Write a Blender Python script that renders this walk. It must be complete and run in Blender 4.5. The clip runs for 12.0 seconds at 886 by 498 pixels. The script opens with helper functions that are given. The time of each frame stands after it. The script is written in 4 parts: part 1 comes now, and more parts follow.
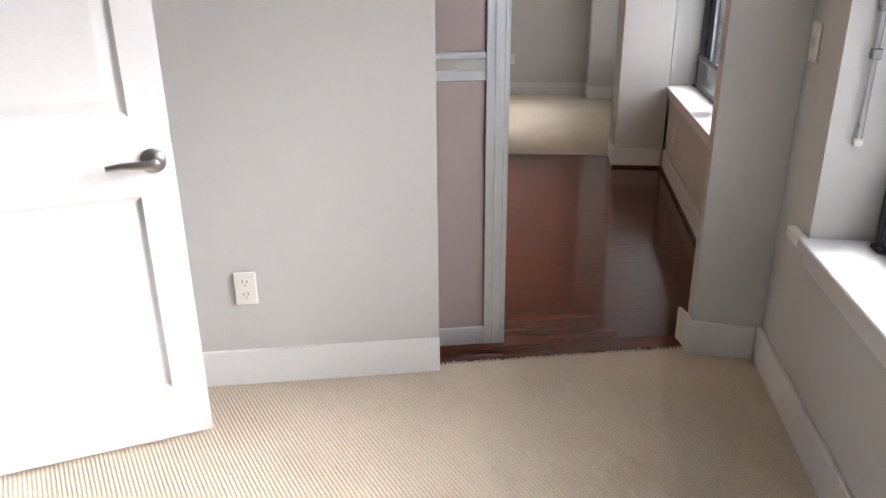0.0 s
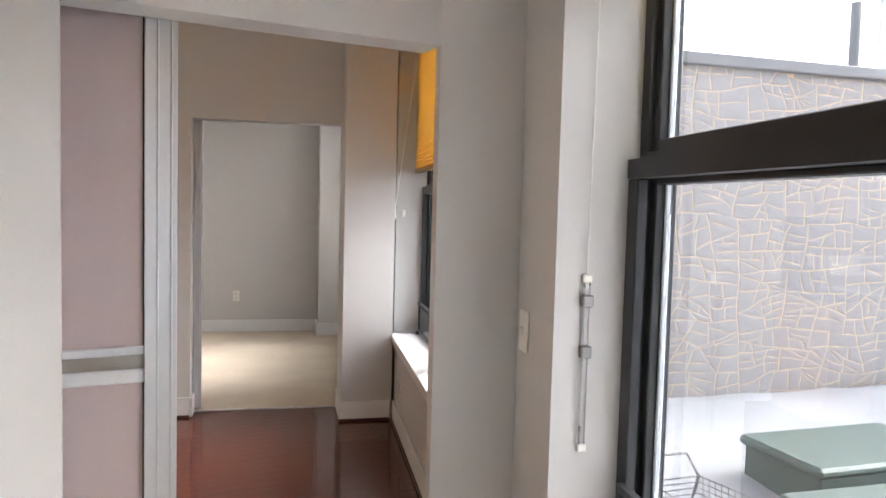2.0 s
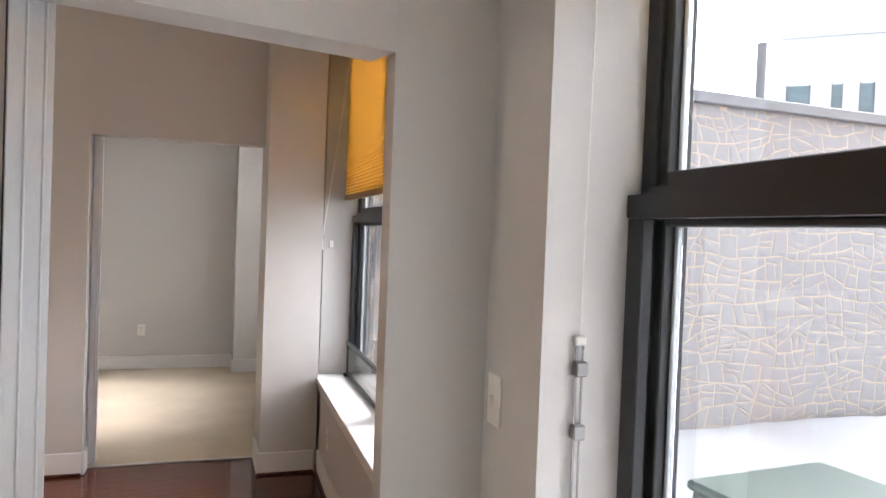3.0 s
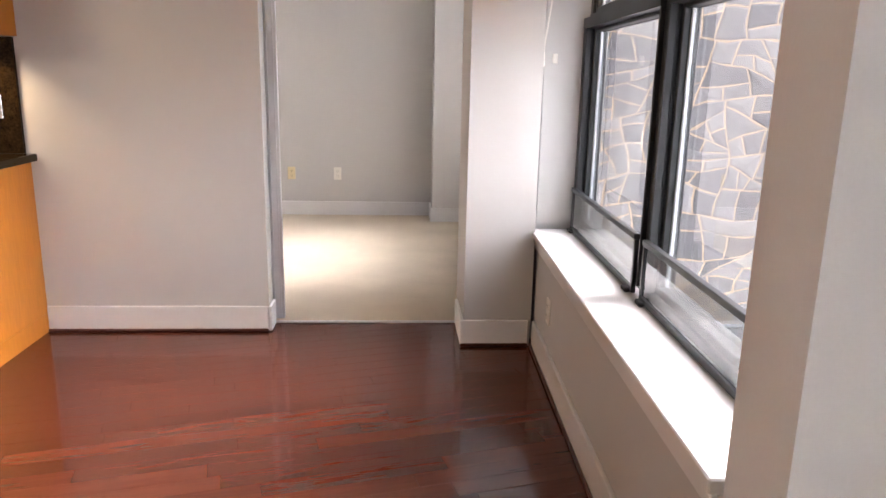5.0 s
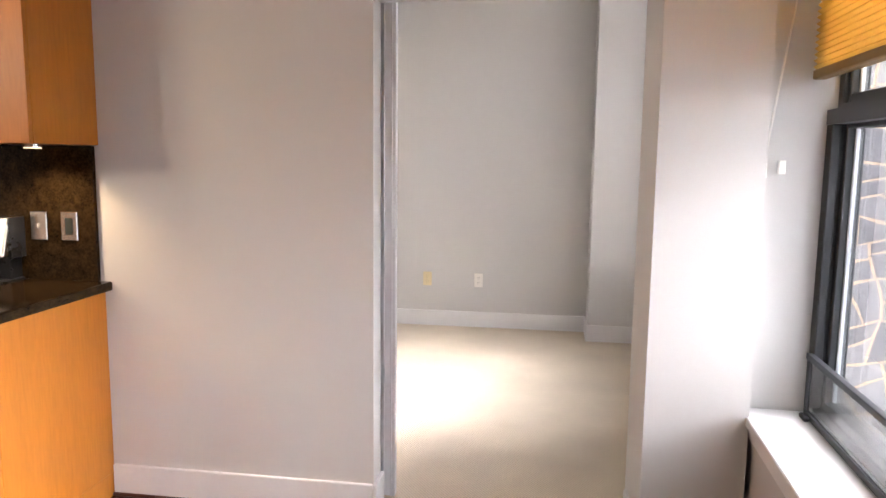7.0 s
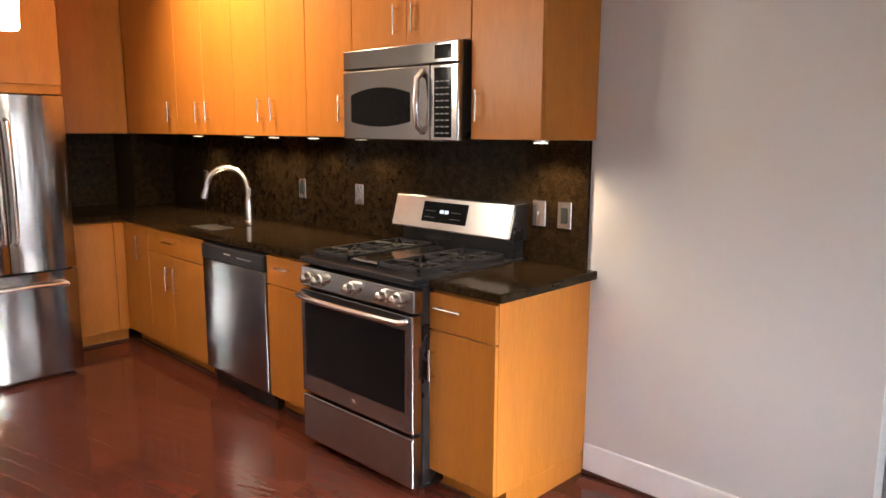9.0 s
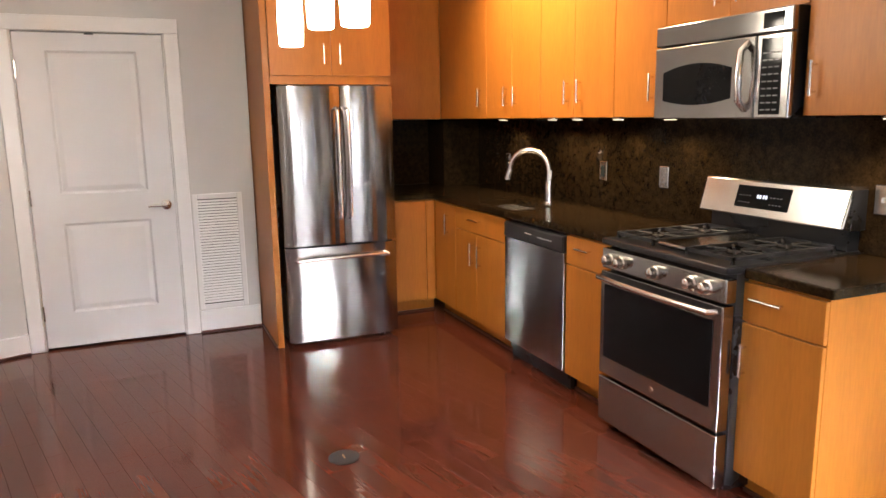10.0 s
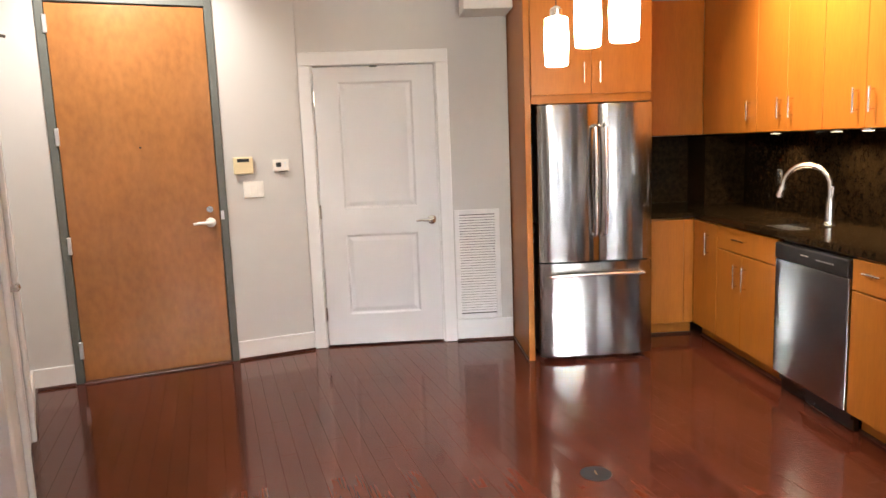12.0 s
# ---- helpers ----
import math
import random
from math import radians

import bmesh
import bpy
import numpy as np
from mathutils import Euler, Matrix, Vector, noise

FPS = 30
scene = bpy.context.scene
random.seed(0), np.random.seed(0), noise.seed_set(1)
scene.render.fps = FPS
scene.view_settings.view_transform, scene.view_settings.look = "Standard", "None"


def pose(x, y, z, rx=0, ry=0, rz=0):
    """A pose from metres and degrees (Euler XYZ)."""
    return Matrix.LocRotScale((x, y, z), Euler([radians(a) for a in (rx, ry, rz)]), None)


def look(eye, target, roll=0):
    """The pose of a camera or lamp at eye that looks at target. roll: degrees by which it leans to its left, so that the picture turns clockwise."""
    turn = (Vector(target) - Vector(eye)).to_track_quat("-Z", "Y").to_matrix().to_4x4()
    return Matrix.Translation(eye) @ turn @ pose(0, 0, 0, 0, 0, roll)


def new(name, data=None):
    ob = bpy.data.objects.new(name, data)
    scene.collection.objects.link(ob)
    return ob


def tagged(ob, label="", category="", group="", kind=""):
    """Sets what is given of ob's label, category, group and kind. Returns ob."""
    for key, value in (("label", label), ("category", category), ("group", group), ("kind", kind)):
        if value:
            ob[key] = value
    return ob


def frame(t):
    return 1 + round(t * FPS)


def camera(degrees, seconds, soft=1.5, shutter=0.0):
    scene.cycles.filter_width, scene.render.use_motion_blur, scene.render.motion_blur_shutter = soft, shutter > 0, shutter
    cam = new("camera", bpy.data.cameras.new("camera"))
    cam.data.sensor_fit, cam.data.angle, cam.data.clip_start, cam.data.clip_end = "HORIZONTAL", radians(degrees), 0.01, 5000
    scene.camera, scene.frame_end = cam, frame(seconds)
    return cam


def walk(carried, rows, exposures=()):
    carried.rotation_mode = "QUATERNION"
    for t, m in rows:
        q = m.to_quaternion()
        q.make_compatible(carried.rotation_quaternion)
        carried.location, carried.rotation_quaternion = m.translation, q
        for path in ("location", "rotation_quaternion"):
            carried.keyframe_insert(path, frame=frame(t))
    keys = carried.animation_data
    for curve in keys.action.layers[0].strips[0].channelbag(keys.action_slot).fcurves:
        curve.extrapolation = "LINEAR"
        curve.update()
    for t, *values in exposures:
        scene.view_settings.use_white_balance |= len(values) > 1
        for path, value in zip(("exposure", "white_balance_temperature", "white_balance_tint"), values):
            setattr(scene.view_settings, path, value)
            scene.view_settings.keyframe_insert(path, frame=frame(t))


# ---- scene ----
cam = camera(63.5, 12.0)
SKY, SUN = 0.15, 0.3
PUCK, SPOT_K, SPOT_E = 0.75, 27, 11
EXPOSURES = [(0.0, 2.95, 6150, 15), (1.0, 3.1, 6250, 15), (2.5, 3.3, 6250, 15), (4.4, 3.45, 6300, 19), (5.5, 3.85, 6350, 20), (6.6, 3.9, 6300, 19), (8.5, 3.8, 5900, 17), (9.5, 3.85, 5900, 15), (12.0, 4.05, 5900, 12)]
PATH = [
    (0, (0.368, 1.267, 1.314), (0.115, 3.12, 0.603), -0.6),
    (0.5, (0.392, 1.319, 1.36), (0.384, 3.245, 0.822), -0.2),
    (1, (0.444, 1.464, 1.406), (0.541, 3.428, 1.04), -0.0),
    (1.5, (0.518, 1.608, 1.452), (0.731, 3.583, 1.221), 0.7),
    (2, (0.531, 1.76, 1.457), (0.965, 3.708, 1.337), 1.5),
    (2.5, (0.521, 1.941, 1.492), (1.131, 3.845, 1.45), 2.1),
    (2.7, (0.523, 2.012, 1.503), (1.182, 3.899, 1.474), 2.1),
    (4.3, (0.605, 2.811, 1.353), (0.941, 4.754, 1.023), 2.3),
    (4.5, (0.594, 2.91, 1.344), (0.848, 4.856, 0.959), 2.0),
    (5, (0.593, 3.155, 1.298), (0.719, 5.096, 0.834), 1.2),
    (5.5, (0.634, 3.434, 1.301), (0.653, 5.376, 0.825), 0.6),
    (6, (0.612, 3.72, 1.318), (0.554, 5.679, 0.92), 0.3),
    (6.5, (0.591, 3.944, 1.385), (0.45, 5.913, 1.07), 0.4),
    (6.7, (0.595, 4.033, 1.4), (0.408, 6.005, 1.122), 0.5),
    (8.3, (0.471, 4.219, 1.502), (-0.499, 5.947, 1.228), 1.1),
    (8.5, (0.472, 4.211, 1.496), (-0.601, 5.874, 1.209), 0.9),
    (9, (0.447, 4.174, 1.484), (-0.932, 5.585, 1.156), 0.3),
    (9.5, (0.428, 4.137, 1.465), (-1.207, 5.236, 1.116), -0.2),
    (10, (0.402, 4.101, 1.464), (-1.409, 4.868, 1.101), -0.9),
    (10.5, (0.387, 4.053, 1.446), (-1.536, 4.469, 1.091), -1.5),
    (11, (0.388, 3.987, 1.456), (-1.576, 4.142, 1.11), -2.0),
    (11.5, (0.401, 3.991, 1.434), (-1.574, 3.995, 1.118), -2.4),
    (12, (0.435, 4.022, 1.447), (-1.541, 4.142, 1.158), -2.2),
]
walk(cam, [(t, look(eye, target, roll)) for t, eye, target, roll in PATH], EXPOSURES)

# ---- world, sun, lamps ----
world = bpy.data.worlds.new("world")
scene.world = world
world.use_nodes = True
wn = world.node_tree
sky = wn.nodes.new("ShaderNodeTexSky")
sky.sky_type = "NISHITA"
sky.sun_disc = False
sky.sun_elevation = radians(24)
sky.sun_rotation = radians(79)
sky.air_density, sky.dust_density, sky.ozone_density = 1.0, 6.0, 1.0
bg = wn.nodes["Background"]
hsv = wn.nodes.new("ShaderNodeHueSaturation")
hsv.inputs["Saturation"].default_value = 0.25
wn.links.new(sky.outputs["Color"], hsv.inputs["Color"])
wn.links.new(hsv.outputs["Color"], bg.inputs["Color"])
bg.inputs["Strength"].default_value = SKY

sun = new("sun", bpy.data.lights.new("sun", "SUN"))
sun.data.energy, sun.data.angle, sun.data.color = SUN, radians(60), (1.0, 0.985, 0.96)
sun.matrix_world = look((7.4, 5.74, 3.91), (0, 4.3, 0.6))


def lamp(name, kind, place, target, watts, colour, size=0.05, cone=90):
    ob = new(name, bpy.data.lights.new(name, kind))
    ob.data.energy, ob.data.color = watts, colour
    if kind == "SPOT":
        ob.data.spot_size, ob.data.spot_blend = radians(cone), 0.7
    if kind == "AREA":
        ob.data.shape, ob.data.size = "DISK", size
    else:
        ob.data.shadow_soft_size = size
    ob.matrix_world = look(place, target)
    return ob


WARM = (1.0, 0.70, 0.38)
HALL = (1.0, 0.86, 0.68)

# ---- materials ----


def mat(name, colour, rough=0.5, metal=0.0, vary=0.06, scale=3.0, fine=60.0, bump=0.0, stretch=(1, 1, 1), spec=0.5, dark=None, coat=0.0, piece=0.0, rough_vary=0.06, island=False):
    """A surface with large, soft stains and a fine grain; piece: how far pieces differ from each other."""
    m = bpy.data.materials.new(name)
    m.use_nodes = True
    n, l = m.node_tree.nodes, m.node_tree.links
    p = n["Principled BSDF"]
    p.inputs["Metallic"].default_value = metal
    p.inputs["Specular IOR Level"].default_value = spec
    p.inputs["Coat Weight"].default_value = coat
    p.inputs["Coat Roughness"].default_value = 0.06
    co = n.new("ShaderNodeTexCoord")
    mp = n.new("ShaderNodeMapping")
    mp.inputs["Scale"].default_value = stretch
    l.new(co.outputs["Object"], mp.inputs["Vector"])
    big, small = n.new("ShaderNodeTexNoise"), n.new("ShaderNodeTexNoise")
    big.inputs["Scale"].default_value, small.inputs["Scale"].default_value = scale, fine
    big.inputs["Detail"].default_value, small.inputs["Detail"].default_value = 4, 3
    l.new(mp.outputs["Vector"], big.inputs["Vector"])
    l.new(mp.outputs["Vector"], small.inputs["Vector"])
    add = n.new("ShaderNodeMath")
    add.operation = "ADD"
    l.new(big.outputs["Fac"], add.inputs[0])
    l.new(small.outputs["Fac"], add.inputs[1])
    last = add.outputs[0]
    if piece:
        info = n.new("ShaderNodeObjectInfo")
        k = n.new("ShaderNodeMath")
        k.operation = "MULTIPLY_ADD"
        k.inputs[1].default_value, k.inputs[2].default_value = piece, -piece / 2
        if island:
            info = n.new("ShaderNodeNewGeometry")
        l.new(info.outputs["Random Per Island" if island else "Random"], k.inputs[0])
        a2 = n.new("ShaderNodeMath")
        a2.operation = "ADD"
        l.new(last, a2.inputs[0])
        l.new(k.outputs[0], a2.inputs[1])
        last = a2.outputs[0]
    ramp = n.new("ShaderNodeMapRange")
    ramp.inputs["From Min"].default_value, ramp.inputs["From Max"].default_value = 0.6, 1.4
    l.new(last, ramp.inputs["Value"])
    mix = n.new("ShaderNodeMix")
    mix.data_type = "RGBA"
    lo = dark or tuple(c * (1 - vary) for c in colour)
    hi = tuple(min(1, c * (1 + vary)) for c in colour)
    mix.inputs["A"].default_value, mix.inputs["B"].default_value = (*lo, 1), (*hi, 1)
    l.new(ramp.outputs["Result"], mix.inputs["Factor"])
    l.new(mix.outputs["Result"], p.inputs["Base Color"])
    rr = n.new("ShaderNodeMapRange")
    rr.inputs["To Min"].default_value, rr.inputs["To Max"].default_value = max(0, rough - rough_vary), min(1, rough + rough_vary)
    l.new(big.outputs["Fac"], rr.inputs["Value"])
    l.new(rr.outputs["Result"], p.inputs["Roughness"])
    if bump:
        b = n.new("ShaderNodeBump")
        b.inputs["Strength"].default_value, b.inputs["Distance"].default_value = bump, 0.004
        l.new(small.outputs["Fac"], b.inputs["Height"])
        l.new(b.outputs["Normal"], p.inputs["Normal"])
    return m


def glow(name, colour, strength):
    m = bpy.data.materials.new(name)
    m.use_nodes = True
    p = m.node_tree.nodes["Principled BSDF"]
    p.inputs["Base Color"].default_value = (0.9, 0.87, 0.8, 1)
    p.inputs["Emission Color"].default_value = (*colour, 1)
    p.inputs["Emission Strength"].default_value = strength
    return m


def glass_mat(name, tint, rough=0.0, ior=1.45):
    m = bpy.data.materials.new(name)
    m.use_nodes = True
    p = m.node_tree.nodes["Principled BSDF"]
    p.inputs["Base Color"].default_value = (*tint, 1)
    p.inputs["Roughness"].default_value = rough
    p.inputs["IOR"].default_value = ior
    p.inputs["Transmission Weight"].default_value = 1.0
    return m


def carpet_mat():
    m = mat("carpet_weave", (0.66, 0.575, 0.455), 0.95, vary=0.15, scale=2.2, fine=160, bump=0.5, spec=0.1)
    n, l = m.node_tree.nodes, m.node_tree.links
    co = n.new("ShaderNodeTexCoord")
    mp = n.new("ShaderNodeMapping")
    mp.inputs["Rotation"].default_value = (0, 0, radians(-38))
    l.new(co.outputs["Object"], mp.inputs["Vector"])
    w = n.new("ShaderNodeTexWave")
    w.inputs["Scale"].default_value, w.inputs["Distortion"].default_value, w.inputs["Detail"].default_value = 27.0, 1.6, 2
    w.inputs["Detail Scale"].default_value = 6
    l.new(mp.outputs["Vector"], w.inputs["Vector"])
    b = n.new("ShaderNodeBump")
    b.inputs["Strength"].default_value, b.inputs["Distance"].default_value = 0.7, 0.003
    l.new(w.outputs["Fac"], b.inputs["Height"])
    p = n["Principled BSDF"]
    old = p.inputs["Normal"].links[0].from_socket
    l.new(old, b.inputs["Normal"])
    l.new(b.outputs["Normal"], p.inputs["Normal"])
    base = p.inputs["Base Color"].links[0].from_socket
    mx = n.new("ShaderNodeMix")
    mx.data_type, mx.blend_type = "RGBA", "MULTIPLY"
    mx.inputs["Factor"].default_value = 0.3
    l.new(base, mx.inputs["A"])
    cr = n.new("ShaderNodeMapRange")
    cr.inputs["To Min"].default_value = 0.45
    l.new(w.outputs["Fac"], cr.inputs["Value"])
    l.new(cr.outputs["Result"], mx.inputs["B"])
    l.new(mx.outputs["Result"], p.inputs["Base Color"])
    return m


M_WALL = mat("wall_paint", (0.555, 0.55, 0.542), 0.62, vary=0.025, scale=1.2, fine=220, bump=0.05)
M_CEIL = mat("ceiling_paint", (0.78, 0.77, 0.74), 0.8, vary=0.02, scale=1.0, fine=200, bump=0.05)
M_TRIM = mat("trim_paint", (0.73, 0.73, 0.735), 0.35, vary=0.02, scale=2.0, fine=90, bump=0.03)
M_DOOR = mat("door_paint", (0.64, 0.64, 0.655), 0.4, vary=0.02, scale=2.0, fine=120, bump=0.04)
M_WOOD = mat("floor_wood", (0.086, 0.0222, 0.0113), 0.105, vary=0.12, scale=2.0, fine=10, bump=0.0015, stretch=(0.6, 9, 9), dark=(0.064, 0.0160, 0.0086), spec=0.5, coat=0.0, piece=0.8, rough_vary=0.04)
M_WOOD2 = mat("floor_wood_joined", (0.086, 0.0222, 0.0113), 0.105, vary=0.12, scale=2.0, fine=10, bump=0.0015, stretch=(0.6, 9, 9), dark=(0.064, 0.0160, 0.0086), spec=0.5, coat=0.0, piece=0.8, rough_vary=0.04, island=True)
M_SUB = mat("subfloor_dark", (0.03, 0.014, 0.010), 0.7)
M_CARPET = carpet_mat()
M_CAB = mat("cabinet_maple", (0.40, 0.143, 0.0165), 0.40, vary=0.14, scale=1.6, fine=14, bump=0.02, stretch=(7, 7, 0.8), spec=0.35)
M_ENTRY = mat("entry_maple", (0.325, 0.138, 0.038), 0.32, vary=0.24, scale=2.2, fine=16, bump=0.01, stretch=(1.6, 1.6, 0.9), coat=0.1)
M_GRANITE = mat("black_granite", (0.019, 0.0115, 0.005), 0.12, vary=0.9, scale=30, fine=110, dark=(0.0012, 0.001, 0.0009), spec=0.11)
M_STEEL = mat("brushed_steel", (0.39, 0.38, 0.367), 0.16, 1.0, vary=0.012, scale=1.2, fine=260, stretch=(1, 1, 0.25), rough_vary=0.03)
# horizontal brushing, which draws reflections out upright
_n, _l = M_STEEL.node_tree.nodes, M_STEEL.node_tree.links
_t = _n.new("ShaderNodeTangent")
_t.direction_type, _t.axis = "RADIAL", "Z"
_l.new(_t.outputs["Tangent"], _n["Principled BSDF"].inputs["Tangent"])
_n["Principled BSDF"].inputs["Anisotropic"].default_value = 0.75
_n["Principled BSDF"].inputs["Anisotropic Rotation"].default_value = 0.25
M_CHROME = mat("satin_nickel", (0.74, 0.715, 0.68), 0.24, 1.0, vary=0.04)
M_DARKMETAL = mat("aged_pewter", (0.30, 0.29, 0.28), 0.28, 1.0, vary=0.06)
M_ALU = mat("anodised_aluminium", (0.72, 0.74, 0.77), 0.38, 0.75, vary=0.04, scale=1.5, fine=200, stretch=(1, 1, 0.2), rough_vary=0.03)
M_BLACK = mat("black_enamel", (0.012, 0.012, 0.013), 0.28, vary=0.2)
M_DGLASS = mat("dark_glass", (0.006, 0.006, 0.0065), 0.06, vary=0.1, spec=0.14)
M_IRON = mat("cast_iron", (0.016, 0.016, 0.017), 0.55, vary=0.3, fine=90, bump=0.2)
M_WINFR = mat("charcoal_window_frame", (0.022, 0.024, 0.027), 0.4, 0.2, vary=0.12, scale=4)
M_BEAD = mat("grey_glazing_bead", (0.42, 0.46, 0.50), 0.45, 0.2, vary=0.05)
M_GASKET = mat("black_gasket", (0.01, 0.01, 0.011), 0.6)
M_PLATE = mat("white_plastic", (0.80, 0.78, 0.73), 0.35, vary=0.02)
M_ALMOND = mat("almond_plastic", (0.74, 0.64, 0.40), 0.4, vary=0.03)
M_ENTFR = mat("grey_green_steel_frame", (0.115, 0.125, 0.115), 0.45, vary=0.1)
M_SCREEN = mat("screen", (0.03, 0.035, 0.035), 0.15)
# grey in the glass colour dims the outdoors seen through it; daylight passes unshaded
M_GLASS = glass_mat("view_dimming_glass", (0.56, 0.58, 0.575))
M_FROST = mat("frosted_mauve_glass", (0.43, 0.355, 0.35), 0.35, vary=0.03, scale=1.0, fine=150)
M_BLIND = mat("honey_blind_fabric", (0.55, 0.40, 0.14), 0.85, vary=0.08, fine=90)
n, l = M_BLIND.node_tree.nodes, M_BLIND.node_tree.links
tr, mx = n.new("ShaderNodeBsdfTranslucent"), n.new("ShaderNodeMixShader")
tr.inputs["Color"].default_value = (0.66, 0.48, 0.17, 1)
mx.inputs["Fac"].default_value = 0.42
l.new(n["Principled BSDF"].outputs[0], mx.inputs[1])
l.new(tr.outputs[0], mx.inputs[2])
l.new(mx.outputs[0], n["Material Output"].inputs["Surface"])
M_BLINDRAIL = mat("bronze_rail", (0.26, 0.175, 0.07), 0.5)
M_CORD = mat("white_cord", (0.72, 0.70, 0.66), 0.7)
M_SHOE = mat("dark_shoe_mould", (0.06, 0.017, 0.010), 0.3, vary=0.2)
M_STONE = mat("grey_fieldstone", (0.27, 0.26, 0.262), 0.85, vary=0.2, scale=5, fine=30, bump=0.3, piece=1.5, dark=(0.18, 0.175, 0.185))
M_MORTAR = mat("cream_mortar", (0.62, 0.47, 0.33), 0.9, vary=0.12, scale=6, fine=60, bump=0.5)
M_SNOW = mat("snow", (0.40, 0.41, 0.43), 0.8, vary=0.10, scale=2, fine=18, bump=0.35)
M_GREEN = mat("green_utility_paint", (0.095, 0.135, 0.122), 0.5, vary=0.12, scale=3)
M_CAP = mat("coping_metal", (0.20, 0.20, 0.21), 0.6, vary=0.15)
M_BRICK = mat("red_brown_brick", (0.20, 0.12, 0.09), 0.85, vary=0.2, bump=0.4, piece=0.6)
M_FACADE = mat("far_stucco", (0.8, 0.8, 0.79), 0.8, vary=0.05, scale=0.3, fine=4)
M_FARGLASS = mat("far_window_glass", (0.20, 0.27, 0.28), 0.15)
M_SHADE = glow("pendant_opal_glass", (1.0, 0.86, 0.62), 5.0)
M_PUCK = glow("puck_light_lens", (1.0, 0.75, 0.42), 0.15)
M_CLOCK = glow("clock_digits", (0.8, 0.9, 1.0), 0.12)

# ---- mesh helpers ----


def link(name, bm, material, parent=None, label="", smooth=False):
    me = bpy.data.meshes.new(name)
    bm.normal_update()
    bm.to_mesh(me)
    bm.free()
    if smooth:
        for f in me.polygons:
            f.use_smooth = True
        me.set_sharp_from_angle(angle=radians(38))
    me.materials.append(material)
    ob = new(name, me)
    if parent is not None:
        ob.parent = parent
    if label:
        ob["label"] = label
    return ob


def part(name, bm, material, parent, label="", smooth=False):
    return link(name, bm, material, parent, label, smooth)


def thing(name, m, label, category, group="", kind=""):
    ob = new(name)
    ob.matrix_world = m
    ob.empty_display_size = 0.05
    return tagged(ob, label, category, group, kind)


def box(x0, x1, y0, y1, z0, z1, bevel=0.0, bm=None, seg=1):
    (x0, x1), (y0, y1), (z0, z1) = sorted((x0, x1)), sorted((y0, y1)), sorted((z0, z1))
    own = bmesh.new()
    bmesh.ops.create_cube(own, size=1)
    for v in own.verts:
        v.co = Vector((x0 + (v.co.x + 0.5) * (x1 - x0), y0 + (v.co.y + 0.5) * (y1 - y0), z0 + (v.co.z + 0.5) * (z1 - z0)))
    if bevel:
        bmesh.ops.bevel(own, geom=own.edges[:], offset=bevel, segments=seg, affect="EDGES", profile=0.5)
    if bm is None:
        return own
    return merge(bm, own)


def merge(bm, own):
    me = bpy.data.meshes.new("tmp")
    own.to_mesh(me)
    own.free()
    bm.from_mesh(me)
    bpy.data.meshes.remove(me)
    return bm


def boxes(rows, bevel=0.0):
    bm = bmesh.new()
    for r in rows:
        box(*r, bevel=bevel, bm=bm)
    return bm


def rod(points, radius, sides=10, bm=None, caps=True):
    """A round bar along the points, all rings at right angles to the path."""
    bm = bm or bmesh.new()
    pts = [Vector(p) for p in points]
    rings = []
    up = None
    for i, p in enumerate(pts):
        d = (pts[min(i + 1, len(pts) - 1)] - pts[max(i - 1, 0)]).normalized()
        if up is None:
            up = d.orthogonal().normalized()
        up = (up - d * up.dot(d)).normalized()
        side = d.cross(up)
        r = radius[i] if isinstance(radius, (list, tuple)) else radius
        rings.append([bm.verts.new(p + (up * math.cos(a) + side * math.sin(a)) * r) for a in [2 * math.pi * k / sides for k in range(sides)]])
    for a, b in zip(rings, rings[1:]):
        for k in range(sides):
            bm.faces.new((a[k], a[(k + 1) % sides], b[(k + 1) % sides], b[k]))
    if caps:
        bm.faces.new(rings[0][::-1])
        bm.faces.new(rings[-1])
    bmesh.ops.recalc_face_normals(bm, faces=bm.faces[:])
    return bm


def lathe(profile, sides=20, centre=(0, 0, 0), axis="z"):
    """Turn a profile of (radius, height) about an axis."""
    c = Vector(centre)
    way = {"z": Vector((0, 0, 1)), "y": Vector((0, 1, 0)), "x": Vector((1, 0, 0))}[axis]
    bm = bmesh.new()
    a = way.orthogonal().normalized()
    b = way.cross(a)
    rings = []
    for r, h in profile:
        rings.append([bm.verts.new(c + way * h + (a * math.cos(t) + b * math.sin(t)) * max(r, 0.0004)) for t in [2 * math.pi * k / sides for k in range(sides)]])
    for p, q in zip(rings, rings[1:]):
        for k in range(sides):
            bm.faces.new((p[k], p[(k + 1) % sides], q[(k + 1) % sides], q[k]))
    bm.faces.new(rings[0][::-1])
    bm.faces.new(rings[-1])
    bmesh.ops.recalc_face_normals(bm, faces=bm.faces[:])
    return bm


